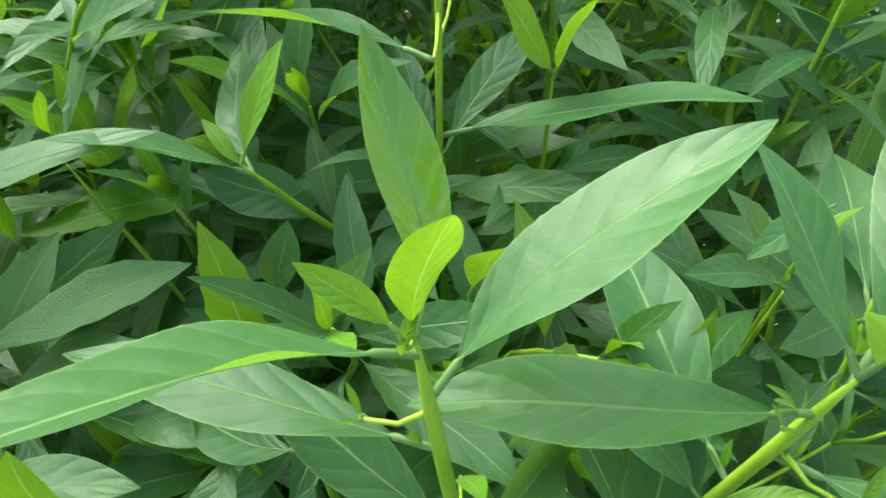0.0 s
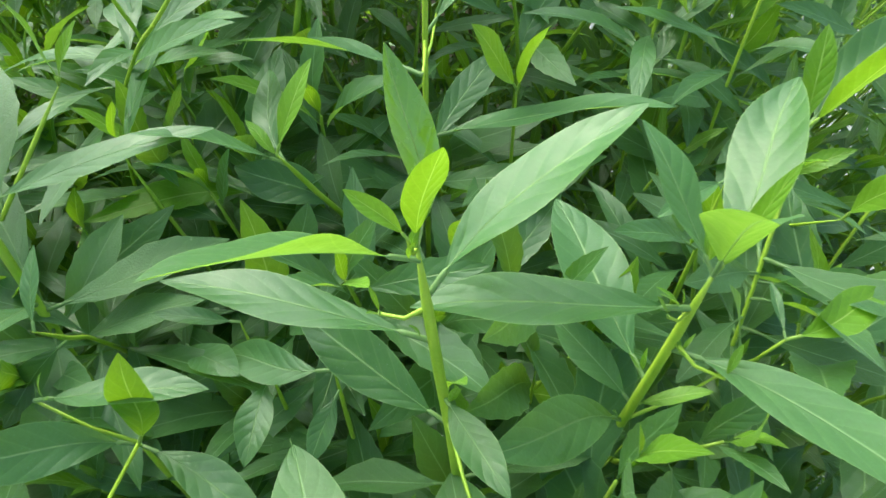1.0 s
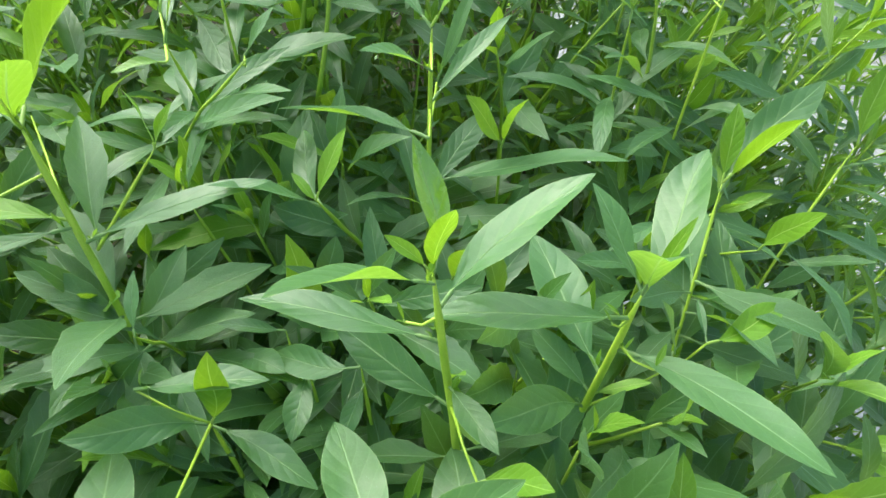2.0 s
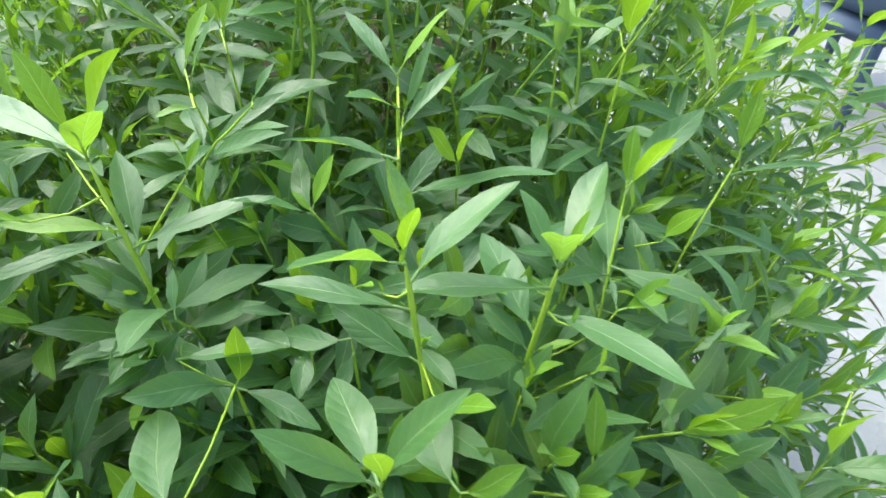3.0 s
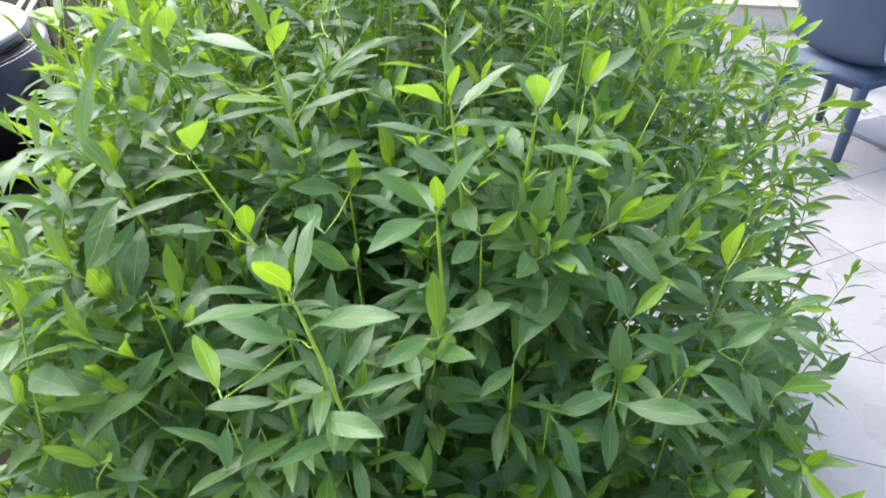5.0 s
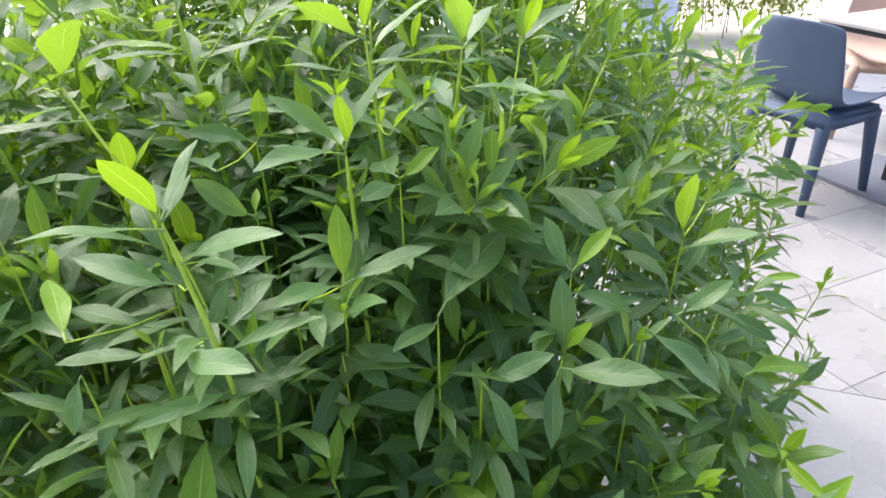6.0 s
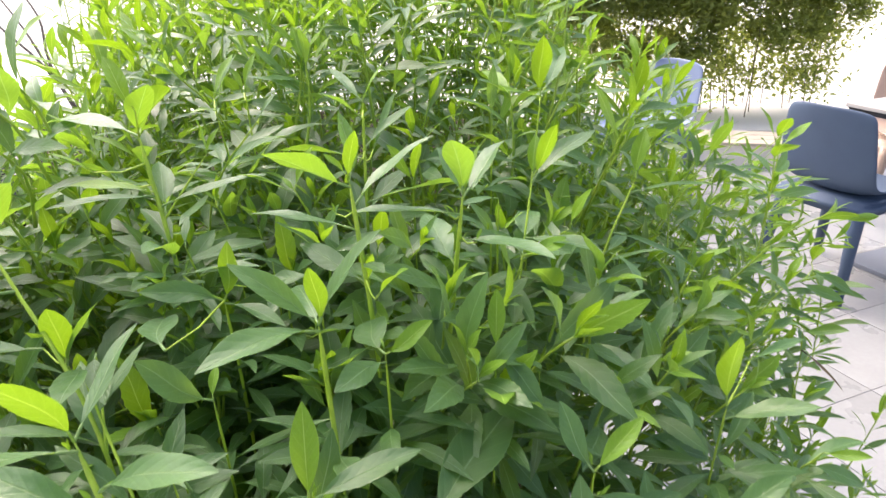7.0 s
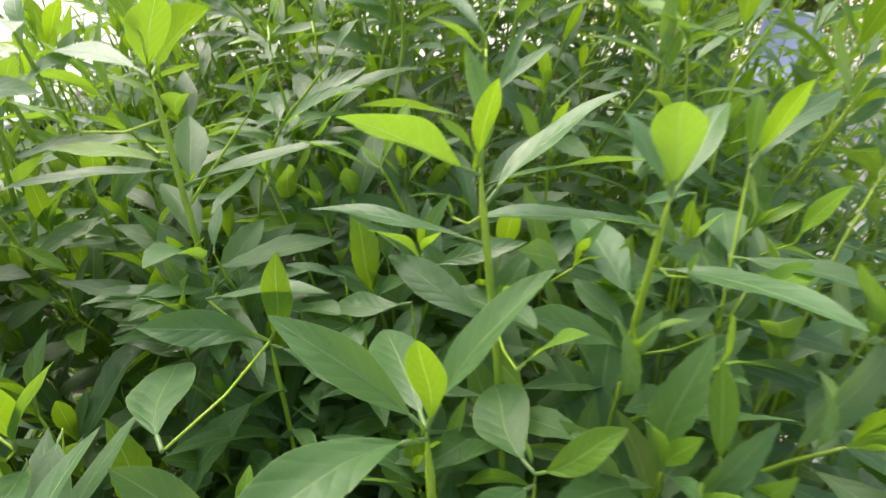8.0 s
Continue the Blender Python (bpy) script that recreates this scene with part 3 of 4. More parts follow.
shoot([(-0.1541, 0.0836, 1.1868), (-0.1270, 0.0670, 1.1553), (-0.0999, 0.0503, 1.1238)], [
    ((-0.2446, 0.2625, 1.1058), (-0.2409, 0.2619, 1.1554), 0.27, 1, 0, 0.05),
    ((-0.2371, 0.2604, 1.1033), (-0.2035, 0.2580, 1.1561), 0.18, 0, 0, 0.05),
    ((-0.1961, 0.1865, 1.1396), (-0.1703, 0.1951, 1.1197), 0.36, 1, 0, 0.05),
    ((-0.2085, 0.1429, 1.1694), (-0.2206, 0.1022, 1.2073), 0.18, 0, 0, 0.05),
    ((-0.1551, 0.0846, 1.1844), (-0.1078, 0.0467, 1.2458), 0.42, 0, 0, 0.12),
    ((-0.1685, 0.1062, 1.1790), (-0.1553, 0.1326, 1.2341), 0.15, 0, 0, 0.05),
    ((-0.1436, 0.0718, 1.1494), (-0.2001, -0.0012, 1.1649), 0.13, 0, 0, 0.05)] + [
    ((-0.1344, 0.0820, 1.1084), (-0.2482, 0.1074, 1.0784), 0.15, 0, 0, 0.05),
    ((-0.1130, 0.0824, 1.0892), (-0.0805, 0.0770, 1.1509), 0.26, 0, -20, 0.05),
    ((-0.1125, 0.0727, 1.1004), (-0.0962, 0.0465, 1.1616), 0.27, 1, 0, 0.05)], 0.0015)
shoot([(0.1975, 0.1212, 1.0921), (0.1975, 0.1248, 1.0621), (0.1975, 0.1284, 1.0321)], [
    ((0.1985, 0.1234, 1.0880), (0.2332, 0.0970, 1.0607), 0.34, 0, 35, 0.05),
    ((0.1981, 0.1241, 1.0930), (0.1974, 0.1498, 1.1309), 0.28, 1, 0, 0.05),
    ((0.1991, 0.1247, 1.0911), (0.2223, 0.1524, 1.0831), 0.32, 1, 0, 0.05)], 0.0015)
shoot([(0.2425, 0.4123, 1.2315), (0.2395, 0.4107, 1.1906), (0.2364, 0.4092, 1.1498)], [
    ((0.2431, 0.4235, 1.2299), (0.2414, 0.3902, 1.2941), 0.32, 1, 0, 0.05),
    ((0.2439, 0.4535, 1.2210), (0.1714, 0.4352, 1.2314), 0.18, 1, 0, 0.05),
    ((0.2443, 0.4081, 1.2377), (0.2745, 0.5234, 1.2673), 0.15, 0, 0, 0.05)], 0.0015)
shoot([(-0.0735, 0.2791, 1.1487), (-0.0606, 0.2756, 1.1158), (-0.0476, 0.2720, 1.0829)], [
    ((-0.0741, 0.2838, 1.1486), (-0.0607, 0.3385, 1.1914), 0.22, 0, -25, 0.05),
    ((-0.0770, 0.2848, 1.1541), (-0.0689, 0.2802, 1.1798), 0.24, 1, -5, 0.05)], 0.0015)
shoot([(0.4030, 0.1908, 0.9987), (0.4030, 0.1944, 0.9687), (0.4030, 0.1980, 0.9387)], [
    ((0.4026, 0.1938, 1.0049), (0.4000, 0.1783, 1.0757), 0.28, 1, 15, 0.05),
    ((0.4064, 0.2024, 0.9818), (0.4724, 0.1695, 1.0145), 0.26, 0, 10, 0.05),
    ((0.4394, 0.2474, 1.0105), (0.5065, 0.2909, 1.0095), 0.15, 0, 0, 0.05)], 0.0015)
shoot([(-0.1540, 0.3792, 1.2749), (-0.1414, 0.3997, 1.2473), (-0.1289, 0.4202, 1.2217)], [
    ((-0.1540, 0.3792, 1.2729), (-0.1881, 0.3638, 1.3104), 0.27, 1, 0, 0.05),
    ((-0.1690, 0.4143, 1.2721), (-0.1549, 0.4261, 1.3199), 0.16, 0, 0, 0.05),
    ((-0.1387, 0.4171, 1.2417), (-0.1908, 0.3955, 1.2824), 0.15, 0, 0, 0.05)], 0.0015)
shoot([(0.6477, 0.7919, 1.0876), (0.6594, 0.8149, 1.0536), (0.6710, 0.8379, 1.0216)], [
    ((0.6469, 0.7942, 1.0809), (0.6188, 0.8062, 1.1382), 0.27, 1, 0, 0.05),
    ((0.6477, 0.7919, 1.0856), (0.6462, 0.7441, 1.1328), 0.36, 1, 0, 0.05),
    ((0.6637, 0.8235, 1.0416), (0.6601, 0.7374, 1.0920), 0.36, 1, 0, 0.05)], 0.0015)
shoot([(-0.0945, 0.0608, 1.1103), (-0.0676, 0.0339, 1.0747), (-0.0407, 0.0070, 1.0411)], [
    ((-0.0945, 0.0608, 1.1083), (-0.0759, 0.0081, 1.1138), 0.37, 0, 0, 0.05),
    ((-0.0095, -0.0979, 1.0611), (0.0522, -0.1345, 1.0759), 0.28, 0, 20, 0.05)], 0.0015)
shoot([(-0.0968, 0.0848, 1.1050), (-0.0868, 0.0633, 1.0760), (-0.0767, 0.0417, 1.0491)], [
    ((-0.0968, 0.0848, 1.1030), (-0.0615, 0.0310, 1.0983), 0.24, 0, 0, 0.05),
    ((-0.0842, -0.1008, 1.0691), (-0.1324, -0.0339, 1.0757), 0.22, 1, 25, 0.05)], 0.0015)
shoot([(-0.2184, -0.0096, 1.0379), (-0.2339, 0.0059, 1.0166), (-0.2494, 0.0214, 0.9972)], [
    ((-0.2506, 0.0245, 1.0172), (-0.2995, 0.0228, 1.0389), 0.26, 0, 0, 0.05),
    ((-0.2184, -0.0096, 1.0359), (-0.2902, -0.0172, 0.9850), 0.21, 0, 0, 0.05)], 0.0015)
shoot([(-0.5052, 0.4797, 1.1744), (-0.5741, 0.5420, 1.0862), (-0.6430, 0.6042, 1.0001)], [
    ((-0.5746, 0.5045, 1.1422), (-0.5932, 0.4810, 1.2051), 0.38, 1, 0, 0.05),
    ((-0.5595, 0.4925, 1.1292), (-0.5615, 0.5025, 1.1812), 0.21, 0, 0, 0.05),
    ((-0.5052, 0.4797, 1.1724), (-0.6054, 0.5831, 1.1755), 0.32, 1, 0, 0.05),
    ((-0.5452, 0.4858, 1.1294), (-0.5207, 0.4784, 1.0981), 0.50, 1, 0, 0.05),
    ((-0.6375, 0.5898, 1.0201), (-0.6502, 0.4999, 1.0321), 0.18, 0, 0, 0.05),
    ((-0.5639, 0.5005, 1.0971), (-0.6163, 0.4954, 1.0683), 0.30, 0, 0, 0.05)], 0.0015)
shoot([(-0.4255, 0.3869, 1.1990), (-0.4176, 0.3645, 1.1537), (-0.4098, 0.3420, 1.1104)], [
    ((-0.4229, 0.3826, 1.1668), (-0.4269, 0.3663, 1.2131), 0.36, 1, 0, 0.05),
    ((-0.4255, 0.3869, 1.1970), (-0.4263, 0.4728, 1.2114), 0.26, 0, 0, 0.05),
    ((-0.3632, 0.2901, 1.1588), (-0.4129, 0.3592, 1.1680), 0.22, 0, 0, 0.05),
    ((-0.4134, 0.3524, 1.1304), (-0.4235, 0.2599, 1.1703), 0.27, 1, 0, 0.05)], 0.0015)
shoot([(-0.2609, 0.1431, 1.1523), (-0.2787, 0.1609, 1.1280), (-0.2965, 0.1787, 1.1058)], [
    ((-0.2878, 0.1841, 1.1258), (-0.2742, 0.1454, 1.1728), 0.45, 1, 0, 0.05),
    ((-0.2609, 0.1431, 1.1503), (-0.2857, 0.2117, 1.1512), 0.22, 0, 0, 0.05)], 0.0015)
shoot([(0.3731, 0.0882, 0.9693), (0.4010, 0.1161, 0.9323), (0.4289, 0.1440, 0.8974)], [
    ((0.3731, 0.0882, 0.9673), (0.4264, 0.1034, 0.9993), 0.30, 0, 20, 0.05),
    ((0.4460, 0.1669, 0.9174), (0.5111, 0.1583, 0.8904), 0.28, 0, 30, 0.05)], 0.0015)
shoot([(0.4929, 0.1862, 0.9545), (0.4945, 0.2054, 0.9263), (0.4960, 0.2246, 0.9001)], [
    ((0.4929, 0.1862, 0.9525), (0.5260, 0.1718, 0.9622), 0.28, 1, 30, 0.05),
    ((0.4948, 0.2100, 0.9201), (0.5529, 0.2120, 0.8953), 0.26, 0, 25, 0.05)], 0.0015)
shoot([(0.6607, 0.6028, 0.8412), (0.6752, 0.6264, 0.8028), (0.6898, 0.6500, 0.7665)], [
    ((0.6607, 0.6028, 0.8392), (0.6969, 0.5490, 0.8733), 0.26, 0, 40, 0.05),
    ((0.6818, 0.6370, 0.7865), (0.7182, 0.5637, 0.7616), 0.07, 2, 0, 0.05)], 0.0015)
shoot([(0.7146, 0.7234, 0.8867), (0.7306, 0.7395, 0.8646), (0.7467, 0.7556, 0.8445)], [
    ((0.7146, 0.7234, 0.8847), (0.7828, 0.7131, 0.8496), 0.26, 0, 30, 0.05),
    ((0.6832, 0.6926, 0.8807), (0.7480, 0.6732, 0.8558), 0.28, 0, 35, 0.05),
    ((0.7498, 0.8021, 0.8645), (0.7384, 0.7568, 0.9144), 0.45, 1, 0, 0.05)], 0.0015)
shoot([(-0.0591, 0.1734, 1.1528), (-0.0626, 0.1880, 1.1296), (-0.0662, 0.2027, 1.1085)], [
    ((-0.0591, 0.1734, 1.1508), (-0.0652, 0.1998, 1.1701), 0.24, 0, -20, 0.05),
    ((-0.0628, 0.1888, 1.1285), (-0.0939, 0.1647, 1.0946), 0.28, 0, -20, 0.05)], 0.0015)
shoot([(-0.0660, 0.3715, 1.2450), (-0.0660, 0.3745, 1.2130), (-0.0660, 0.3775, 1.1830)], [
    ((-0.0660, 0.3715, 1.2430), (-0.0533, 0.3824, 1.2812), 0.25, 1, 0, 0.05),
    ((-0.0792, 0.4032, 1.2360), (-0.0925, 0.4025, 1.2642), 0.33, 0, 0, 0.05)], 0.0015)
shoot([(-0.4834, 0.6106, 1.2540), (-0.4834, 0.6136, 1.2220), (-0.4834, 0.6166, 1.1920)], [
    ((-0.4834, 0.6106, 1.2520), (-0.4418, 0.6464, 1.3055), 0.36, 1, 0, 0.05),
    ((-0.3170, 0.4804, 1.2462), (-0.3704, 0.4444, 1.2742), 0.20, 1, 0, 0.05),
    ((-0.3117, 0.4780, 1.2476), (-0.3105, 0.4840, 1.2888), 0.27, 1, 0, 0.05)], 0.0015)
shoot([(-0.2021, 0.3347, 1.1614), (-0.2021, 0.3377, 1.1294), (-0.2021, 0.3407, 1.0994)], [
    ((-0.2021, 0.3347, 1.1594), (-0.2178, 0.3314, 1.1815), 0.33, 0, 0, 0.05)], 0.0015)
shoot([(0.1905, 0.4279, 1.2052), (0.1905, 0.4309, 1.1732), (0.1905, 0.4339, 1.1432)], [
    ((0.1905, 0.4279, 1.2032), (0.1911, 0.4387, 1.2602), 0.21, 0, 0, 0.05)], 0.0015)
shoot([(-0.1848, 0.0433, 1.0306), (-0.1848, 0.0463, 0.9986), (-0.1848, 0.0493, 0.9686)], [
    ((-0.1848, 0.0433, 1.0286), (-0.1976, -0.0495, 0.9969), 0.24, 0, 15, 0.05)], 0.0015)
shoot([(-0.1766, -0.0121, 1.1043), (-0.1766, -0.0091, 1.0723), (-0.1766, -0.0061, 1.0423)], [
    ((-0.1766, -0.0121, 1.1023), (-0.2467, 0.0331, 1.0018), 0.22, 0, 0, 0.05)], 0.0015)
shoot([(-0.3350, 0.0641, 1.0207), (-0.3350, 0.0671, 0.9887), (-0.3350, 0.0701, 0.9587)], [
    ((-0.3350, 0.0641, 1.0187), (-0.3676, 0.0686, 1.0501), 0.26, 0, 0, 0.05)], 0.0015)
shoot([(-0.4103, 0.0676, 0.8670), (-0.4103, 0.0706, 0.8350), (-0.4103, 0.0736, 0.8050)], [
    ((-0.4103, 0.0676, 0.8650), (-0.4004, 0.0381, 0.9719), 0.22, 0, 0, 0.05)], 0.0015)
shoot([(-0.5141, 0.5359, 1.1029), (-0.5141, 0.5389, 1.0709), (-0.5141, 0.5419, 1.0409)], [
    ((-0.5141, 0.5359, 1.1009), (-0.4727, 0.5133, 1.1706), 0.18, 0, 0, 0.05)], 0.0015)
shoot([(-0.3459, 0.1464, 1.1633), (-0.3459, 0.1494, 1.1313), (-0.3459, 0.1524, 1.1013)], [
    ((-0.3459, 0.1464, 1.1613), (-0.3481, 0.1155, 1.2073), 0.36, 1, 0, 0.05)], 0.0015)
shoot([(-0.3195, 0.1873, 1.1929), (-0.3195, 0.1903, 1.1609), (-0.3195, 0.1933, 1.1309)], [
    ((-0.3195, 0.1873, 1.1909), (-0.3752, 0.1932, 1.1227), 0.27, 1, 0, 0.05)], 0.0015)
shoot([(-0.3884, 0.2828, 1.1067), (-0.3884, 0.2858, 1.0747), (-0.3884, 0.2888, 1.0447)], [
    ((-0.3884, 0.2828, 1.1047), (-0.3422, 0.1555, 1.1172), 0.18, 0, 0, 0.05)], 0.0015)
shoot([(-0.4776, 0.4511, 1.0345), (-0.4776, 0.4541, 1.0025), (-0.4776, 0.4571, 0.9725)], [
    ((-0.4776, 0.4511, 1.0325), (-0.4383, 0.3331, 1.0444), 0.33, 0, 0, 0.05)], 0.0015)
shoot([(-0.4628, 0.6263, 1.0523), (-0.4628, 0.6293, 1.0203), (-0.4628, 0.6323, 0.9903)], [
    ((-0.4628, 0.6263, 1.0503), (-0.4428, 0.6350, 1.0119), 0.44, 0, 0, 0.05)], 0.0015)
shoot([(0.1096, 0.3466, 1.1560), (0.1096, 0.3496, 1.1240), (0.1096, 0.3526, 1.0940)], [
    ((0.1096, 0.3466, 1.1540), (0.0863, 0.3308, 1.1974), 0.34, 1, -40, 0.05),
    ((0.1106, 0.3515, 1.1516), (0.1223, 0.3215, 1.2031), 0.24, 1, 20, 0.05)], 0.0015)
shoot([(-0.1716, 0.0236, 1.0572), (-0.1716, 0.0266, 1.0252), (-0.1716, 0.0296, 0.9952)], [
    ((-0.1716, 0.0236, 1.0552), (-0.1824, 0.0507, 1.1141), 0.24, 1, -5, 0.05)], 0.0015)
shoot([(-0.0036, 0.0651, 1.0812), (-0.0036, 0.0681, 1.0492), (-0.0036, 0.0711, 1.0192)], [
    ((-0.0036, 0.0651, 1.0792), (-0.0492, 0.0536, 1.1187), 0.34, 0, -40, 0.05),
    ((0.0032, 0.0577, 1.0863), (-0.0062, 0.0842, 1.0980), 0.27, 1, 0, 0.05)], 0.0015)
shoot([(0.4664, 0.1158, 0.8775), (0.4664, 0.1188, 0.8455), (0.4664, 0.1218, 0.8155)], [
    ((0.4664, 0.1158, 0.8755), (0.5550, 0.1602, 0.8521), 0.26, 1, 0, 0.05)], 0.0015)
shoot([(0.6323, 0.7331, 1.0928), (0.6323, 0.7361, 1.0608), (0.6323, 0.7391, 1.0308)], [
    ((0.6323, 0.7331, 1.0908), (0.6829, 0.7579, 1.1235), 0.23, 1, 0, 0.05)], 0.0015)
shoot([(0.0839, 0.2611, 1.1130), (0.0839, 0.2641, 1.0810), (0.0839, 0.2671, 1.0510)], [
    ((0.0839, 0.2611, 1.1110), (0.0960, 0.2402, 1.1627), 0.26, 1, -10, 0.05)], 0.0015)
shoot([(-0.0999, 0.2637, 1.1130), (-0.0999, 0.2667, 1.0810), (-0.0999, 0.2697, 1.0510)], [
    ((-0.0999, 0.2637, 1.1110), (-0.0949, 0.2651, 1.1408), 0.28, 1, 35, 0.05),
    ((-0.1019, 0.2690, 1.1036), (-0.1100, 0.2993, 1.1106), 0.26, 0, 10, 0.05)], 0.0015)
shoot([(0.0444, 0.1876, 1.1247), (0.0444, 0.1906, 1.0927), (0.0444, 0.1936, 1.0627)], [
    ((0.0444, 0.1876, 1.1227), (-0.0106, 0.2053, 1.1029), 0.28, 0, -15, 0.05)], 0.0015)
# leaves of shorter shoots between the nearest ones
shoot([(-0.0949, 0.2550, 1.1059), (-0.0949, 0.2580, 1.0759), (-0.0949, 0.2610, 1.0459)], [
    ((-0.0949, 0.2550, 1.1059), (-0.0901, 0.2220, 1.0793), 0.30, 0, 0, 0.05)], 0.0012)
shoot([(-0.0668, 0.2150, 1.0711), (-0.0668, 0.2180, 1.0411), (-0.0668, 0.2210, 1.0111)], [
    ((-0.0668, 0.2150, 1.0711), (-0.0557, 0.2250, 1.1159), 0.34, 0, 0, 0.05)], 0.0012)
shoot([(0.0010, 0.2060, 1.1251), (0.0010, 0.2090, 1.0951), (0.0010, 0.2120, 1.0651)], [
    ((0.0010, 0.2060, 1.1251), (-0.0320, 0.2000, 1.1336), 0.24, 0, 0, 0.05)], 0.0012)
shoot([(0.0135, 0.1950, 1.1052), (0.0135, 0.1980, 1.0752), (0.0135, 0.2010, 1.0452)], [
    ((0.0135, 0.1950, 1.1052), (0.0133, 0.1550, 1.1002), 0.36, 0, 0, 0.05)], 0.0012)
shoot([(0.0459, 0.1850, 1.1134), (0.0459, 0.1880, 1.0834), (0.0459, 0.1910, 1.0534)], [
    ((0.0459, 0.1850, 1.1134), (0.0376, 0.1600, 1.0979), 0.34, 0, 0, 0.05)], 0.0012)
shoot([(0.0152, 0.2500, 1.1103), (0.0152, 0.2530, 1.0803), (0.0152, 0.2560, 1.0503)], [
    ((0.0152, 0.2500, 1.1103), (0.0175, 0.2650, 1.1408), 0.42, 0, 0, 0.05)], 0.0012)
shoot([(0.1448, 0.2050, 1.0623), (0.1448, 0.2080, 1.0323), (0.1448, 0.2110, 1.0023)], [
    ((0.1448, 0.2050, 1.0623), (0.1357, 0.2200, 1.1035), 0.28, 0, 0, 0.05)], 0.0012)
shoot([(0.2383, 0.2050, 1.0120), (0.2383, 0.2080, 0.9820), (0.2383, 0.2110, 0.9520)], [
    ((0.2383, 0.2050, 1.0120), (0.2318, 0.2150, 1.0377), 0.45, 1, 0, 0.05)], 0.0012)
shoot([(0.1919, 0.2600, 1.1326), (0.1919, 0.2630, 1.1026), (0.1919, 0.2660, 1.0726)], [
    ((0.1919, 0.2600, 1.1326), (0.1505, 0.2400, 1.1583), 0.25, 0, 0, 0.05)], 0.0012)
shoot([(0.1983, 0.2700, 1.1634), (0.1983, 0.2730, 1.1334), (0.1983, 0.2760, 1.1034)], [
    ((0.1983, 0.2700, 1.1634), (0.1658, 0.2400, 1.1670), 0.22, 0, 0, 0.05)], 0.0012)
shoot([(0.1260, 0.2180, 1.0909), (0.1260, 0.2210, 1.0609), (0.1260, 0.2240, 1.0309)], [
    ((0.1260, 0.2180, 1.0909), (0.1127, 0.2220, 1.1270), 0.30, 0, 0, 0.05)], 0.0012)
shoot([(0.2775, 0.4300, 1.1051), (0.2775, 0.4330, 1.0751), (0.2775, 0.4360, 1.0451)], [
    ((0.2775, 0.4300, 1.1051), (0.2211, 0.4460, 1.1366), 0.32, 0, 0, 0.05)], 0.0012)
shoot([(-0.0308, 0.2100, 1.0999), (-0.0308, 0.2130, 1.0699), (-0.0308, 0.2160, 1.0399)], [
    ((-0.0308, 0.2100, 1.0999), (0.0026, 0.1900, 1.1097), 0.40, 0, 0, 0.05)], 0.0012)
# leaves of the lower shoots in front
shoot([(-0.0174, 0.0300, 1.0381), (-0.0174, 0.0340, 1.0081), (-0.0174, 0.0380, 0.9781)], [
    ((-0.0174, 0.0300, 1.0381), (0.0124, 0.0000, 0.9742), 0.34, 0, 0, 0.06)], 0.0011)
shoot([(0.0321, 0.0200, 1.0142), (0.0321, 0.0240, 0.9842), (0.0321, 0.0280, 0.9542)], [
    ((0.0321, 0.0200, 1.0142), (0.0665, 0.0050, 0.9876), 0.36, 0, 0, 0.06)], 0.0011)
shoot([(0.0711, 0.0120, 0.9769), (0.0711, 0.0160, 0.9469), (0.0711, 0.0200, 0.9169)], [
    ((0.0711, 0.0120, 0.9769), (0.1122, -0.0100, 0.9572), 0.38, 0, 0, 0.06)], 0.0011)
shoot([(0.3339, 0.0500, 0.9818), (0.3339, 0.0540, 0.9518), (0.3339, 0.0580, 0.9218)], [
    ((0.3339, 0.0500, 0.9818), (0.4056, 0.0300, 0.9238), 0.30, 0, 0, 0.06)], 0.0011)
shoot([(-0.0070, 0.0000, 1.0658), (-0.0070, 0.0040, 1.0358), (-0.0070, 0.0080, 1.0058)], [
    ((-0.0070, 0.0000, 1.0658), (-0.0205, -0.0300, 1.0219), 0.24, 0, 0, 0.06)], 0.0011)
shoot([(-0.0624, -0.0300, 1.0298), (-0.0624, -0.0260, 0.9998), (-0.0624, -0.0220, 0.9698)], [
    ((-0.0624, -0.0300, 1.0298), (-0.1352, -0.0200, 1.0384), 0.26, 0, 0, 0.06)], 0.0011)
shoot([(-0.0435, -0.0700, 1.0369), (-0.0435, -0.0660, 1.0069), (-0.0435, -0.0620, 0.9769)], [
    ((-0.0435, -0.0700, 1.0369), (-0.1143, -0.0800, 1.0330), 0.22, 0, 0, 0.06)], 0.0011)
shoot([(-0.0435, -0.0700, 1.0417), (-0.0435, -0.0660, 1.0117), (-0.0435, -0.0620, 0.9817)], [
    ((-0.0435, -0.0700, 1.0417), (-0.0566, -0.0700, 1.0578), 0.26, 1, 0, 0.06)], 0.0011)
shoot([(-0.0416, -0.0700, 1.0417), (-0.0416, -0.0660, 1.0117), (-0.0416, -0.0620, 0.9817)], [
    ((-0.0416, -0.0700, 1.0417), (-0.0353, -0.0650, 1.0556), 0.26, 1, 0, 0.06)], 0.0011)
shoot([(0.4862, 0.2000, 0.8529), (0.4862, 0.2040, 0.8229), (0.4862, 0.2080, 0.7929)], [
    ((0.4862, 0.2000, 0.8529), (0.4916, 0.1800, 0.8087), 0.36, 0, 0, 0.06)], 0.0011)
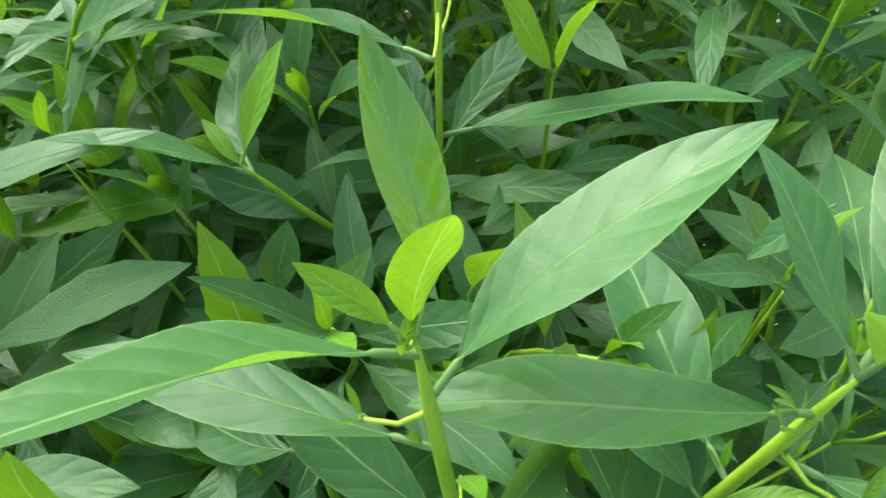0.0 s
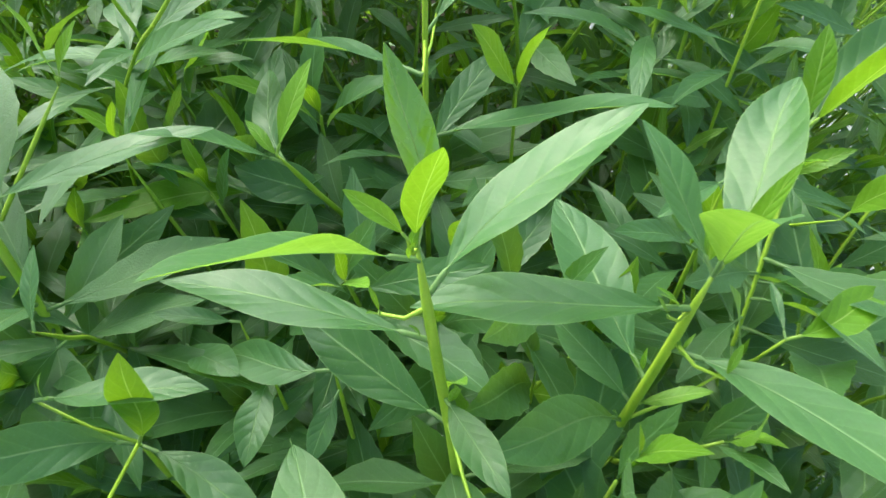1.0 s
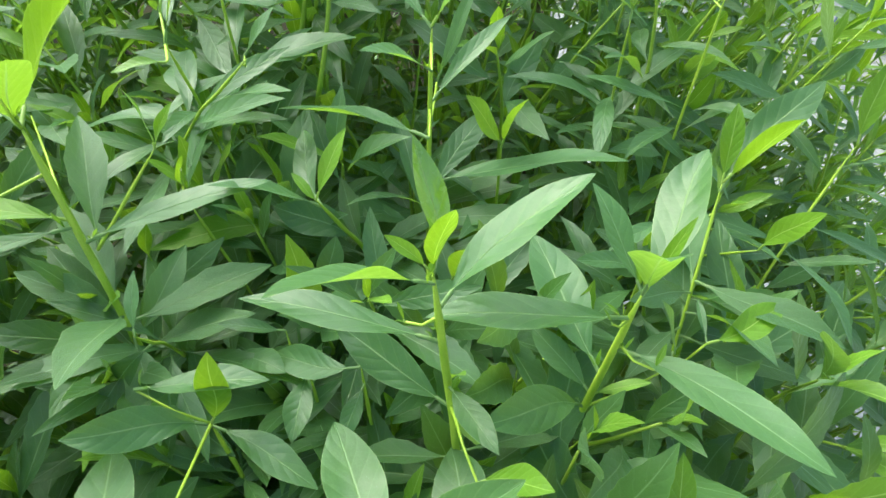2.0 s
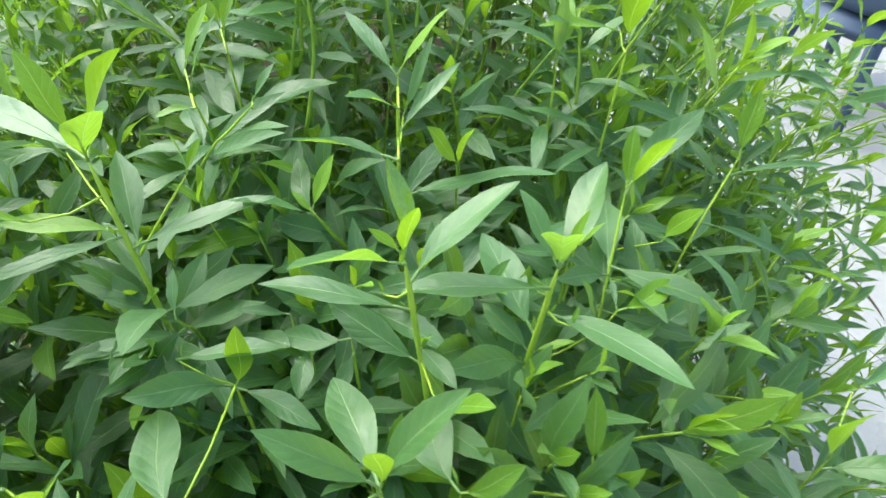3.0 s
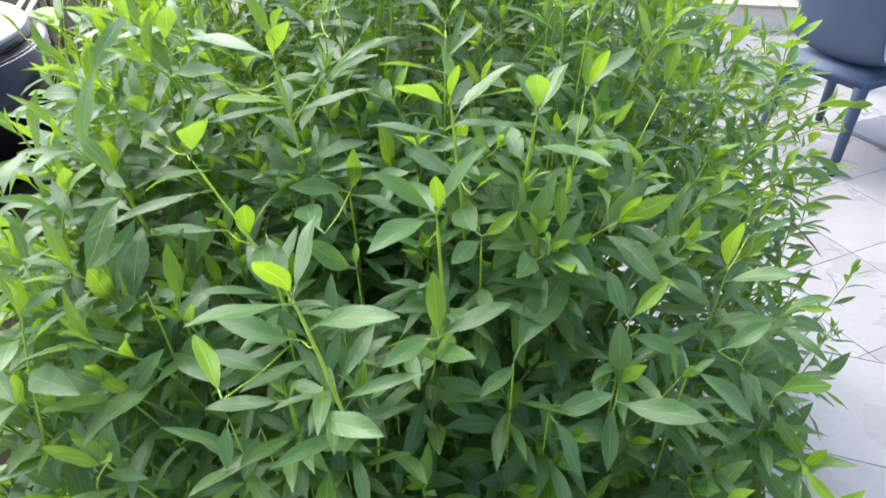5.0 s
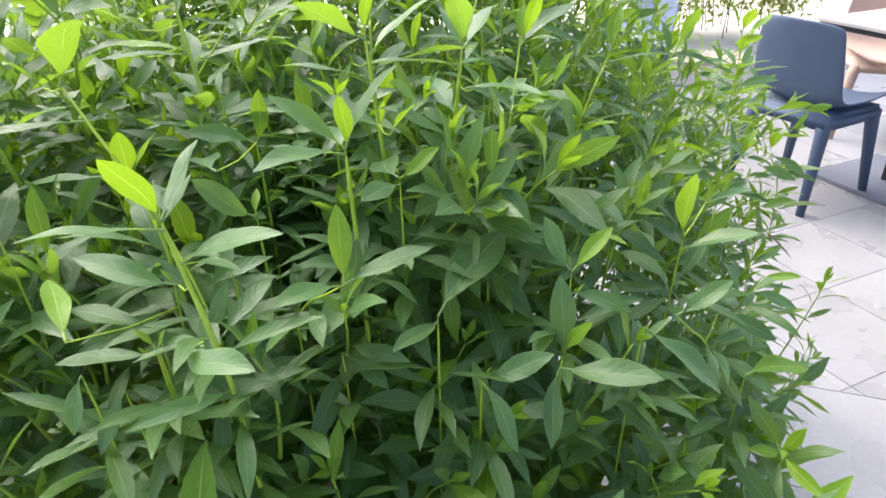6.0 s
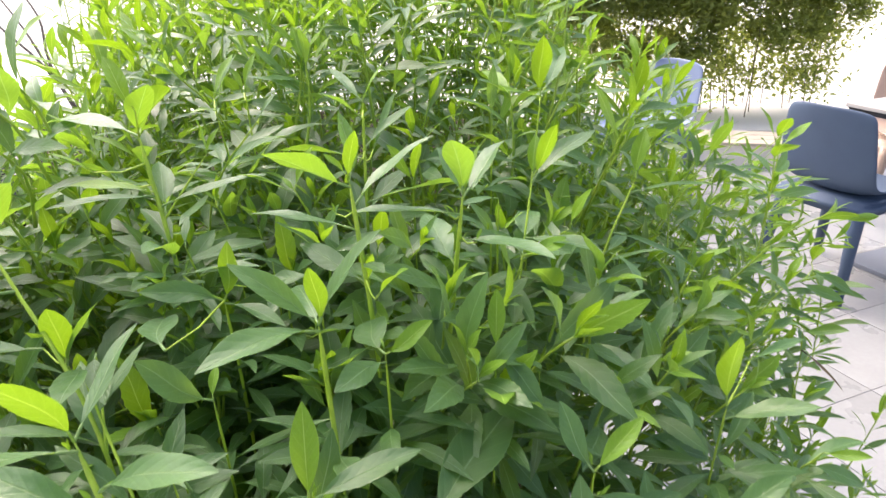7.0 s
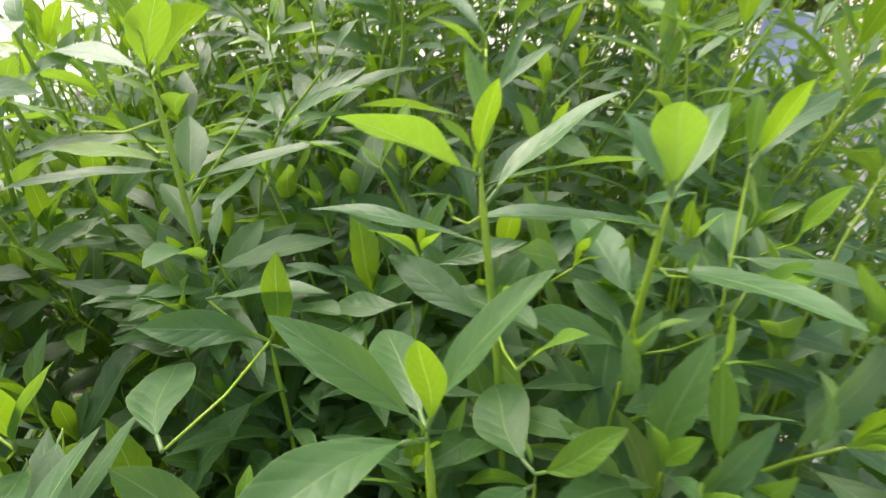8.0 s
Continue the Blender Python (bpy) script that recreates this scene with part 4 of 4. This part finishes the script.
shoot([(0.5253, 0.2200, 0.8453), (0.5253, 0.2240, 0.8153), (0.5253, 0.2280, 0.7853)], [
    ((0.5253, 0.2200, 0.8453), (0.5142, 0.1900, 0.8042), 0.36, 0, 0, 0.06)], 0.0011)
shoot([(-0.0895, -0.0900, 1.0331), (-0.0895, -0.0860, 1.0031), (-0.0895, -0.0820, 0.9731)], [
    ((-0.0895, -0.0900, 1.0331), (-0.0864, -0.1200, 1.0050), 0.30, 0, 0, 0.06)], 0.0011)
shoot([(-0.0065, -0.0600, 0.9890), (-0.0065, -0.0560, 0.9590), (-0.0065, -0.0520, 0.9290)], [
    ((-0.0065, -0.0600, 0.9890), (-0.0020, -0.0900, 0.9526), 0.28, 0, 0, 0.06)], 0.0011)
shoot([(-0.0684, -0.0800, 1.0112), (-0.0684, -0.0760, 0.9812), (-0.0684, -0.0720, 0.9512)], [
    ((-0.0684, -0.0800, 1.0112), (-0.0804, -0.1100, 0.9764), 0.30, 0, 0, 0.06)], 0.0011)
shoot([(-0.3193, 0.0000, 0.9172), (-0.3193, 0.0040, 0.8872), (-0.3193, 0.0080, 0.8572)], [
    ((-0.3193, 0.0000, 0.9172), (-0.3402, -0.0400, 0.8525), 0.32, 0, 0, 0.06)], 0.0011)

# the rest of the crown
CENTRE, REACH_X, REACH_LEFT, REACH_Y, SKEW = Vector((0.05, 0.76)), 0.78, 0.49, 0.98, 0.36


def crown_rho(x, y):
    over = x - CENTRE.x - SKEW * (y - CENTRE.y)
    left = REACH_LEFT + 0.85 * max(0.0, min(0.6, y - 0.45)) + 1.0 * max(0.0, min(0.5, y - 1.0))
    return math.hypot(over / (REACH_X if over > 0 else left), (y - CENTRE.y) / REACH_Y)


def crown_top(x, y):
    """The height of the crown over (x, y), 0 outside it."""
    rho = crown_rho(x, y)
    if rho >= 1:
        return 0.0
    return 0.45 + 0.90 * (1 - rho ** 3.6) ** 0.5 - 0.48 * max(0.0, x - 0.28) - 0.045 * max(0.0, min(1.0, 2.5 * (y - 0.65))) * max(0.0, min(1.0, 6 * (x - 0.33))) + 0.14 * max(0.0, min(1.0, y - 0.5)) * (x < 0.35) + 0.55 * max(0.0, min(0.4, y - 0.95)) * max(0.0, min(1.0, 0.5 - 1.5 * x))


def filler_shoot(tip, lean, length, count):
    """A shoot of the crown's mass: a curved twig with leaves set spirally, small, young and upright at the tip, spreading further down."""
    lean = lean.normalized()
    root = tip - lean * length * 0.85 - Vector((0, 0, length * 0.25))
    line = smooth_line([tip, tip.lerp(root, 0.5) + Vector((rng.uniform(-1, 1), rng.uniform(-1, 1), 0.5)) * 0.012, root], 3)
    n = len(line) - 1
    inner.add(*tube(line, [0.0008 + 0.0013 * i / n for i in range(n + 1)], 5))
    turn = rng.uniform(0, 6.28)
    ref = Vector((1, 0, 0)) if abs(lean.x) < 0.8 else Vector((0, 1, 0))
    sx = (ref - lean * ref.dot(lean)).normalized()
    sy = lean.cross(sx)
    shapes = NEAR_BLADES if tip.y < 0.42 else BLADES
    vigour, tender = rng.uniform(0.8, 1.2), 2 if tip.y < 0.4 else 3
    for k in range(count):
        f = max(0.0, (k - 1.5) / count)
        a = f * n
        base = Vector(line[min(n, int(a))]).lerp(Vector(line[min(n, int(a) + 1)]), a % 1)
        turn += 2.4 + rng.uniform(-0.35, 0.35)
        spread = radians((12 + 9 * k if k < 4 else 42 + 40 * f) + rng.uniform(-13, 13))
        out = math.cos(turn) * sx + math.sin(turn) * sy
        d = math.cos(spread) * lean + math.sin(spread) * out
        d.z -= 0.12 + 0.25 * f if k > 3 else 0.0
        size = (0.030 + 0.011 * min(k, 4)) * (1.0 if tip.y < 0.42 else 0.88) * vigour * rng.uniform(0.75, 1.25)
        m = leaf_frame(base, base + d, rng.uniform(-32, 32), lean + Vector((0, 0, 0.5))) @ Matrix.Scale(size, 4)
        (fill_young if k < tender or (k < 5 and rng.random() < 0.13 * tender) else fill).add(*rng.choice(shapes), m)


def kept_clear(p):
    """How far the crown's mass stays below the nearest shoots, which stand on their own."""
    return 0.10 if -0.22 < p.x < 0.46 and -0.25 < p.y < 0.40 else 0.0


for _ in range(4400):
    x, y = rng.uniform(-1.25, 1.0), rng.uniform(-0.25, 1.78)
    top = crown_top(x, y)
    if not top:
        continue
    if x > 0.12 and 0.30 < y < 1.0 and rng.random() < 0.22:
        continue
    if y > 0.45 and rng.random() < (0.38 if x > 0.25 else 0.14):
        continue
    over = x - CENTRE.x - SKEW * (y - CENTRE.y)
    slope = Vector((over / (REACH_X if over > 0 else REACH_LEFT) ** 2, (y - CENTRE.y) / REACH_Y ** 2, 0))
    under = rng.random() ** 1.3 * 0.62
    p = Vector((x, y, top - under + rng.uniform(-0.03, 0.03)))
    edge = max(0.0, crown_rho(x, y) - 0.64) / 0.36
    if rng.random() < edge * (0.8 if x > 0.3 else 0.55):
        continue
    p += Vector((slope.x, slope.y, 0)).normalized() * edge * rng.random() ** 2 * 0.20
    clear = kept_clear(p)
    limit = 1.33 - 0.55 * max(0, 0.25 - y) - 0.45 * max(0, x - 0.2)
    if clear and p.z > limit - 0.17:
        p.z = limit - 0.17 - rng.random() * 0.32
    filler_shoot(p, Vector((0, 0, 1)) + slope * rng.uniform(0.25, 0.75) + Vector((rng.uniform(-0.4, 0.4), rng.uniform(-0.4, 0.4), 0)), *((rng.uniform(0.12, 0.22), rng.randint(11, 16)) if y > 0.45 and under < 0.2 else (rng.uniform(0.08, 0.16), rng.randint(8, 13))))
# leaves deeper in, between the nearest shoots and the old wood
for _ in range(260):
    x, y = rng.uniform(-0.32, 0.32), rng.uniform(0.36, 0.95)
    filler_shoot(Vector((x, y, rng.uniform(0.78, 1.10) - 0.3 * max(0.0, y - 0.5))), Vector((rng.uniform(-0.7, 0.7), rng.uniform(-1.0, 0.3), 1)), rng.uniform(0.12, 0.2), rng.randint(9, 13))
# shoots that lean out of the flank beside the nearest ones
for _ in range(120):
    x, y = rng.uniform(-0.52, -0.14), rng.uniform(-0.12, 0.55)
    top = min(crown_top(x, y), 1.13)
    if top > 0.6:
        filler_shoot(Vector((x, y, top - 0.02 - rng.random() * 0.16)), Vector((rng.uniform(-1.1, 0.0), rng.uniform(-0.7, 0.1), 1)), rng.uniform(0.10, 0.18), rng.randint(8, 12))
# the foot of the crown in front
for _ in range(240):
    x, y = rng.uniform(-0.38, 0.52), rng.uniform(-0.22, 0.22)
    filler_shoot(Vector((x, y, rng.uniform(0.52, 0.90) - 0.25 * max(0.0, abs(x) - 0.25))), Vector((rng.uniform(-0.5, 0.5), rng.uniform(-1.0, -0.1), 0.9)), rng.uniform(0.10, 0.16), rng.randint(8, 12))
# the shaded flank towards the terrace: smaller leaves, close together
for _ in range(420):
    x, y = rng.uniform(0.16, 0.80), rng.uniform(0.16, 0.95)
    top = min(crown_top(x, y), 1.08 if x < 0.46 and y < 0.45 else 2.0)
    if top > 0.5:
        filler_shoot(Vector((x, y, top - 0.14 - rng.random() * 0.42)), Vector((rng.uniform(0.1, 1.0), rng.uniform(-0.8, 0.1), 0.9)), rng.uniform(0.08, 0.14), rng.randint(7, 11))
# taller shoots towards the back
for _ in range(60):
    x, y = rng.uniform(-0.85, 0.05), rng.uniform(0.95, 1.65)
    p = Vector((x, y, rng.uniform(1.18, 1.50)))
    filler_shoot(p, Vector((rng.uniform(-0.35, 0.2), rng.uniform(-0.2, 0.3), 1)), rng.uniform(0.25, 0.38), rng.randint(12, 18))
for _ in range(34):
    p = Vector((rng.uniform(-0.60, -0.28), rng.uniform(0.45, 0.9), rng.uniform(1.08, 1.27)))
    filler_shoot(p, Vector((rng.uniform(-0.6, 0.1), rng.uniform(-0.3, 0.3), 1)), rng.uniform(0.18, 0.28), rng.randint(10, 14))
for _ in range(10):
    p = Vector((rng.uniform(-0.46, -0.28), rng.uniform(0.36, 0.60), rng.uniform(1.12, 1.25)))
    filler_shoot(p, Vector((rng.uniform(-0.5, 0.1), rng.uniform(-0.3, 0.3), 1)), rng.uniform(0.16, 0.24), rng.randint(10, 13))
# drooping shoots at the outer edge, with gaps between them
for _ in range(55):
    a = rng.uniform(0.05, 1.25)
    reach = rng.uniform(0.84, 0.97)
    y = CENTRE.y + REACH_Y * reach * math.sin(a)
    x = CENTRE.x + SKEW * (y - CENTRE.y) + REACH_X * reach * math.cos(a)
    p = Vector((x, y, rng.uniform(0.60, 0.98)))
    filler_shoot(p, Vector((math.cos(a), math.sin(a), rng.uniform(-0.15, 0.7))), rng.uniform(0.12, 0.22), rng.randint(6, 9))
for i in range(26):
    a, r = i * 2.4, 0.10 + 0.55 * ((i * 0.618) % 1)
    end = Vector((CENTRE.x + r * math.cos(a) * 0.9, CENTRE.y + r * math.sin(a), 0))
    end.z = crown_top(end.x, end.y) - 0.42
    start = Vector((ROOT.x + 0.10 * math.cos(a), ROOT.y + 0.10 * math.sin(a), 0.0))
    line = smooth_line([end, end.lerp(start, 0.45) + Vector((0, 0, 0.08)), start], 5)
    n = len(line) - 1
    wood.add(*tube(line, [0.003 + 0.009 * k / n for k in range(n + 1)], 7))
for dx, dz in ((0.0, 0.0), (0.05, 0.03), (-0.07, 0.01)):
    line = smooth_line([(-1.26 + dx, 1.66, 1.31 + dz), (-1.08 + dx, 1.50, 1.21 + dz), (-0.92, 1.36, 1.08), (-0.55, 1.10, 0.70)], 5)
    mesh_object("bare_twig", *tube(line, [0.0022 + 0.0002 * k for k in range(len(line))], 6), BARE_TWIG, shrub, "dark leafless twig")
tagged(fill.build("foliage", LEAF, shrub), "mass of mature green leaves", kind="stuff")
tagged(fill_young.build("young_foliage", YOUNG, shrub), "bright yellow-green shoot tips", kind="stuff")
tagged(buds.build("axil_growth", YOUNG, shrub), "tiny pale green sprouts in the leaf axils", kind="stuff")
tagged(twigs.build("twig_growth", GREEN_STEM, shrub), "thin green twigs", kind="stuff")
tagged(inner.build("stem_growth", SHADED_STEM, shrub), "slender stems among the leaves, their green darkened for shade", kind="stuff")
tagged(wood.build("old_wood", WOODY_STEM, shrub), "brown woody branches", kind="stuff")


# ---- chairs and table ----
def shell_chair(mat, label, group):
    """A one-piece shell chair facing +y, its seat's middle over the origin: shell, under-frame ring and four splayed legs."""
    chair = tagged(new("chair"), label, "chair", group)
    # profile from the front edge of the seat to the top of the back: y, z, half width
    profile = [(0.235, 0.425, 0.19), (0.23, 0.44, 0.20), (0.16, 0.438, 0.218), (0.05, 0.428, 0.225), (-0.08, 0.428, 0.222), (-0.155, 0.445, 0.218),
               (-0.195, 0.49, 0.216), (-0.215, 0.56, 0.214), (-0.235, 0.66, 0.205), (-0.25, 0.74, 0.196), (-0.256, 0.785, 0.188), (-0.258, 0.805, 0.168)]
    verts, faces, cols = [], [], 10
    for i, (y, z, w) in enumerate(profile):
        back = max(0.0, (i - 4) / (len(profile) - 5))
        for c in range(cols + 1):
            u = 2 * c / cols - 1
            curl = 0.05 * u * u * (1 - 0.3 * back)
            lift = 0.02 * u ** 4
            verts.append((w * u, y + curl * back, z + (curl * 0.5 * (1 - back) + lift * (1 - back)) - 0.012 * u ** 4 * back))
    for i in range(len(profile) - 1):
        for c in range(cols):
            a = i * (cols + 1) + c
            faces.append((a, a + 1, a + cols + 2, a + cols + 1))
    shell = mesh_object("shell", verts, faces, mat, chair)
    solid = shell.modifiers.new("thickness", "SOLIDIFY")
    solid.thickness, solid.offset = 0.012, -1
    sub = shell.modifiers.new("round", "SUBSURF")
    sub.levels = sub.render_levels = 2
    ring = bmesh.new()
    bmesh.ops.create_cube(ring, size=1.0, matrix=Matrix.Translation((0, -0.005, 0.398)) @ Matrix.Diagonal((0.405, 0.395, 0.066, 1)))
    bmesh.ops.bevel(ring, geom=ring.edges[:], offset=0.018, segments=3, affect="EDGES")
    part("under_slab", ring, mat, chair, smooth=True)
    for sx, sy in ((1, 1), (-1, 1), (1, -1), (-1, -1)):
        head, knee, foot = (0.165 * sx, 0.165 * sy - 0.005, 0.405), (0.172 * sx, 0.175 * sy, 0.36), (0.205 * sx, 0.225 * sy - 0.01, 0.0)
        mesh_object("leg", *tube([head, knee, foot], [0.034, 0.029, 0.018], 10), mat, chair)
    return chair


near_chair = shell_chair(BLUE_PLASTIC, "slate-blue moulded plastic shell chair with splayed legs", "terrace chairs")
near_chair.matrix_world = pose(1.71, 2.585, 0, 0, 0, -58)
far_chair = shell_chair(SUNLIT_BLUE_PLASTIC, "moulded plastic shell chair on the terrace, its blue lightened for sun and haze", "terrace chairs")
far_chair.matrix_world = pose(1.045, 3.64, 0, 0, 0, 120)
beige_chair = shell_chair(BEIGE_PLASTIC, "pale beige moulded plastic shell chair at the table", "terrace chairs")
beige_chair.matrix_world = pose(2.45, 3.43, 0, 0, 0, 163)

table = tagged(new("table"), "square pale-topped cafe table on a dark pedestal", "table")
table.matrix_world = pose(2.20, 2.64, 0, 0, 0, 27.7)
part("tabletop", box((0.70, 0.70, 0.018), (0, 0, 0.741), 0.004), TABLE_TOP, table)
# dark slab added to draw the shadow line beneath the tabletop's edge
part("under_slab", box((0.68, 0.68, 0.022), (0, 0, 0.721), 0.003), DARK_METAL, table, "dark slab under the top, in place of the shadow line there")
part("column", box((0.08, 0.08, 0.70), (0, 0, 0.361), 0.008), DARK_METAL, table)
part("base_plate", box((0.52, 0.52, 0.022), (0, 0, 0.011), 0.004), SLATE_TOP, table)


bench = tagged(new("low_bench"), "low beige box bench with a pale weathered plank top", "bench")
bench.matrix_world = pose(1.84, 4.50, 0, 0, 0, -8)
part("body", box((0.62, 0.34, 0.15), (0, 0, 0.075), 0.006), RENDER_WALL, bench)
for k in (-1, 0, 1):
    part("plank", box((0.66, 0.12, 0.022), (0, 0.125 * k, 0.162), 0.004), TIMBER, bench)


# ---- black lounge seat beside the shrub ----
def lounge_seat():
    """A low round-backed lounge seat: black lacquered shell, cream cushion on its top, two steel support bars."""
    seat = tagged(new("lounge_seat"), "glossy black lounge seat with a cream top cushion and steel bars", "seat")
    bm = bmesh.new()
    bmesh.ops.create_cone(bm, cap_ends=True, segments=48, radius1=0.56, radius2=0.62, depth=0.585, matrix=Matrix.Translation((0, 0, 0.2925)))
    bmesh.ops.bevel(bm, geom=[e for e in bm.edges if abs(e.verts[0].co.z - e.verts[1].co.z) < 1e-4], offset=0.05, segments=4, affect="EDGES")
    part("shell", bm, BLACK_GLOSS, seat, smooth=True)
    bm = bmesh.new()
    bmesh.ops.create_cone(bm, cap_ends=True, segments=48, radius1=0.57, radius2=0.53, depth=0.045, matrix=Matrix.Translation((0, 0, 0.603)))
    bmesh.ops.bevel(bm, geom=[e for e in bm.edges if abs(e.verts[0].co.z - e.verts[1].co.z) < 1e-4], offset=0.018, segments=4, affect="EDGES")
    part("cushion", bm, CREAM_VINYL, seat, smooth=True)
    for dx in (0.0, 0.06):
        line = smooth_line([(0.42 + dx, 0.18, 0.565), (0.15 + dx, 0.82, 0.565), (0.11 + dx, 0.92, 0.465), (0.10 + dx, 0.95, 0.0)], 5)
        mesh_object("support_bar", *tube(line, [0.013] * len(line), 8), CHROME, seat)
    return seat


lounge_seat().matrix_world = pose(-2.42, 2.15, 0)


# ---- hedge beyond the terrace ----
def hedge(name, at, size, leaves, seed, label):
    ob = tagged(new(name), label, "hedge")
    r = random.Random(seed)
    crown, stems = Bunch(), Bunch()
    clumps = [(Vector((at[0] + r.uniform(-0.5, 0.5) * size[0], at[1] + r.uniform(-0.5, 0.5) * size[1], at[2] + size[2] * (0.02 + 0.98 * r.random() ** 0.55))), r.uniform(0.12, 0.26)) for _ in range(int(size[0] * 110))]
    for _ in range(leaves):
        c, spread = r.choice(clumps)
        p = c + Vector((r.gauss(0, 1), r.gauss(0, 1), r.gauss(0, 0.8))) * spread * 0.55
        d = Vector((r.uniform(-1, 1), r.uniform(-1, 1), r.uniform(-0.3, 1.2))).normalized()
        verts, faces, uvs = r.choice(SMALL)
        crown.add(verts, faces, uvs, leaf_frame(p, p + d, r.uniform(-60, 60)) @ Matrix.Scale(r.uniform(0.042, 0.078), 4))
    for c, spread in clumps[::9]:
        foot = Vector((c.x + r.uniform(-0.12, 0.12), c.y + r.uniform(-0.1, 0.1), 0))
        stems.add(*tube([c, c.lerp(foot, 0.5) + Vector((r.uniform(-0.05, 0.05), 0, 0)), foot], [0.002, 0.0035, 0.005], 5))
    tagged(crown.build("foliage", HEDGE_LEAF, ob), "dark green leaves with bright gaps", kind="stuff")
    tagged(stems.build("stem_growth", WOODY_STEM, ob), "thin brown stems", kind="stuff")
    return ob


SMALL = [leaf_blade(1.0, r, 0.06, 0.2, 0.1, 2, 1, rng) for r in (0.38, 0.4, 0.46)]
hedge("hedge", (1.66, 6.2, 0.14), (3.2, 0.8, 1.85), 100000, 3, "loose olive-green hedge beyond the terrace")

# ---- floor tiles ----
JOIN_WAY, JOIN_AT, NEAR_SIDE, NEAR_GRID = Vector((0.259, 0.966, 0)), 1.41, 0.415, radians(-15.0)
tagged(part("mortar_bed", box((7.9, 10.7, 0.02), (2.40, 0.05, -0.0125), 0), GROUT), "grey mortar between the terrace tiles", "floor", kind="structure")
floor = tagged(new("floor"), "pale grey glazed square terrace tiles in two fields", "floor", kind="structure")


def tile_piece(side, m, keep):
    """One tile, cut off where the two fields meet; keep: 1 for the field beyond the join, -1 for the one before it."""
    bm = box((side - 0.003, side - 0.003, 0.012), (0, 0, -0.006), 0)
    bm.transform(m)
    bmesh.ops.bisect_plane(bm, geom=bm.verts[:] + bm.edges[:] + bm.faces[:], plane_co=JOIN_WAY * (JOIN_AT + 0.0015 * keep), plane_no=JOIN_WAY * keep, clear_inner=True)
    if bm.verts:
        bmesh.ops.holes_fill(bm, edges=bm.edges[:])
        bm.transform(m.inverted())
    return bm


def lay_field(side, grid, first_u, first_v, keep):
    whole = bpy.data.meshes.new("tile")
    bm = box((side - 0.003, side - 0.003, 0.012), (0, 0, -0.006), 0)
    bm.to_mesh(whole)
    bm.free()
    whole.materials.append(TILE)
    along, over = Vector((math.cos(grid), math.sin(grid), 0)), Vector((-math.sin(grid), math.cos(grid), 0))
    h, near = side / 2 - 0.0015, 0
    for i in range(-26, 34):
        for j in range(-26, 34):
            p = along * (first_u + (i + 0.5) * side) + over * (first_v + (j + 0.5) * side)
            past = (p.dot(JOIN_WAY) - JOIN_AT) * keep
            if not (-1.2 < p.x < 6.0 and -5 < p.y < 5.2) or past < -0.75 * side:
                continue
            m = Matrix.Translation(p) @ Matrix.Rotation(grid, 4, "Z")
            if past < 0.75 * side:
                bm = tile_piece(side, m, keep)
                if bm.verts:
                    part("tile", bm, TILE, floor).matrix_local = m
                else:
                    bm.free()
            elif 0.2 < p.x < 3.6 and -0.6 < p.y < 6.0 and near < 120:
                ob = new("tile", whole)
                ob.parent, ob.matrix_local = floor, m
                near += 1
            else:
                spread_tiles.add([(-h, -h, 0), (h, -h, 0), (h, h, 0), (-h, h, 0), (-h, -h, -0.012), (h, -h, -0.012), (h, h, -0.012), (-h, h, -0.012)],
                                 [(0, 1, 2, 3), (0, 4, 5, 1), (1, 5, 6, 2), (2, 6, 7, 3), (3, 7, 4, 0)], None, m)


spread_tiles = Bunch()
lay_field(SIDE, GRID, FIRST_U, FIRST_V, 1)
lay_field(NEAR_SIDE, NEAR_GRID, 0.744, 1.41, -1)
far_tiles = spread_tiles.build("far_tiles", TILE, floor)
far_tiles.data.polygons.foreach_set("use_smooth", [False] * len(far_tiles.data.polygons))
tagged(far_tiles, "pale grey tiles further off", kind="stuff")
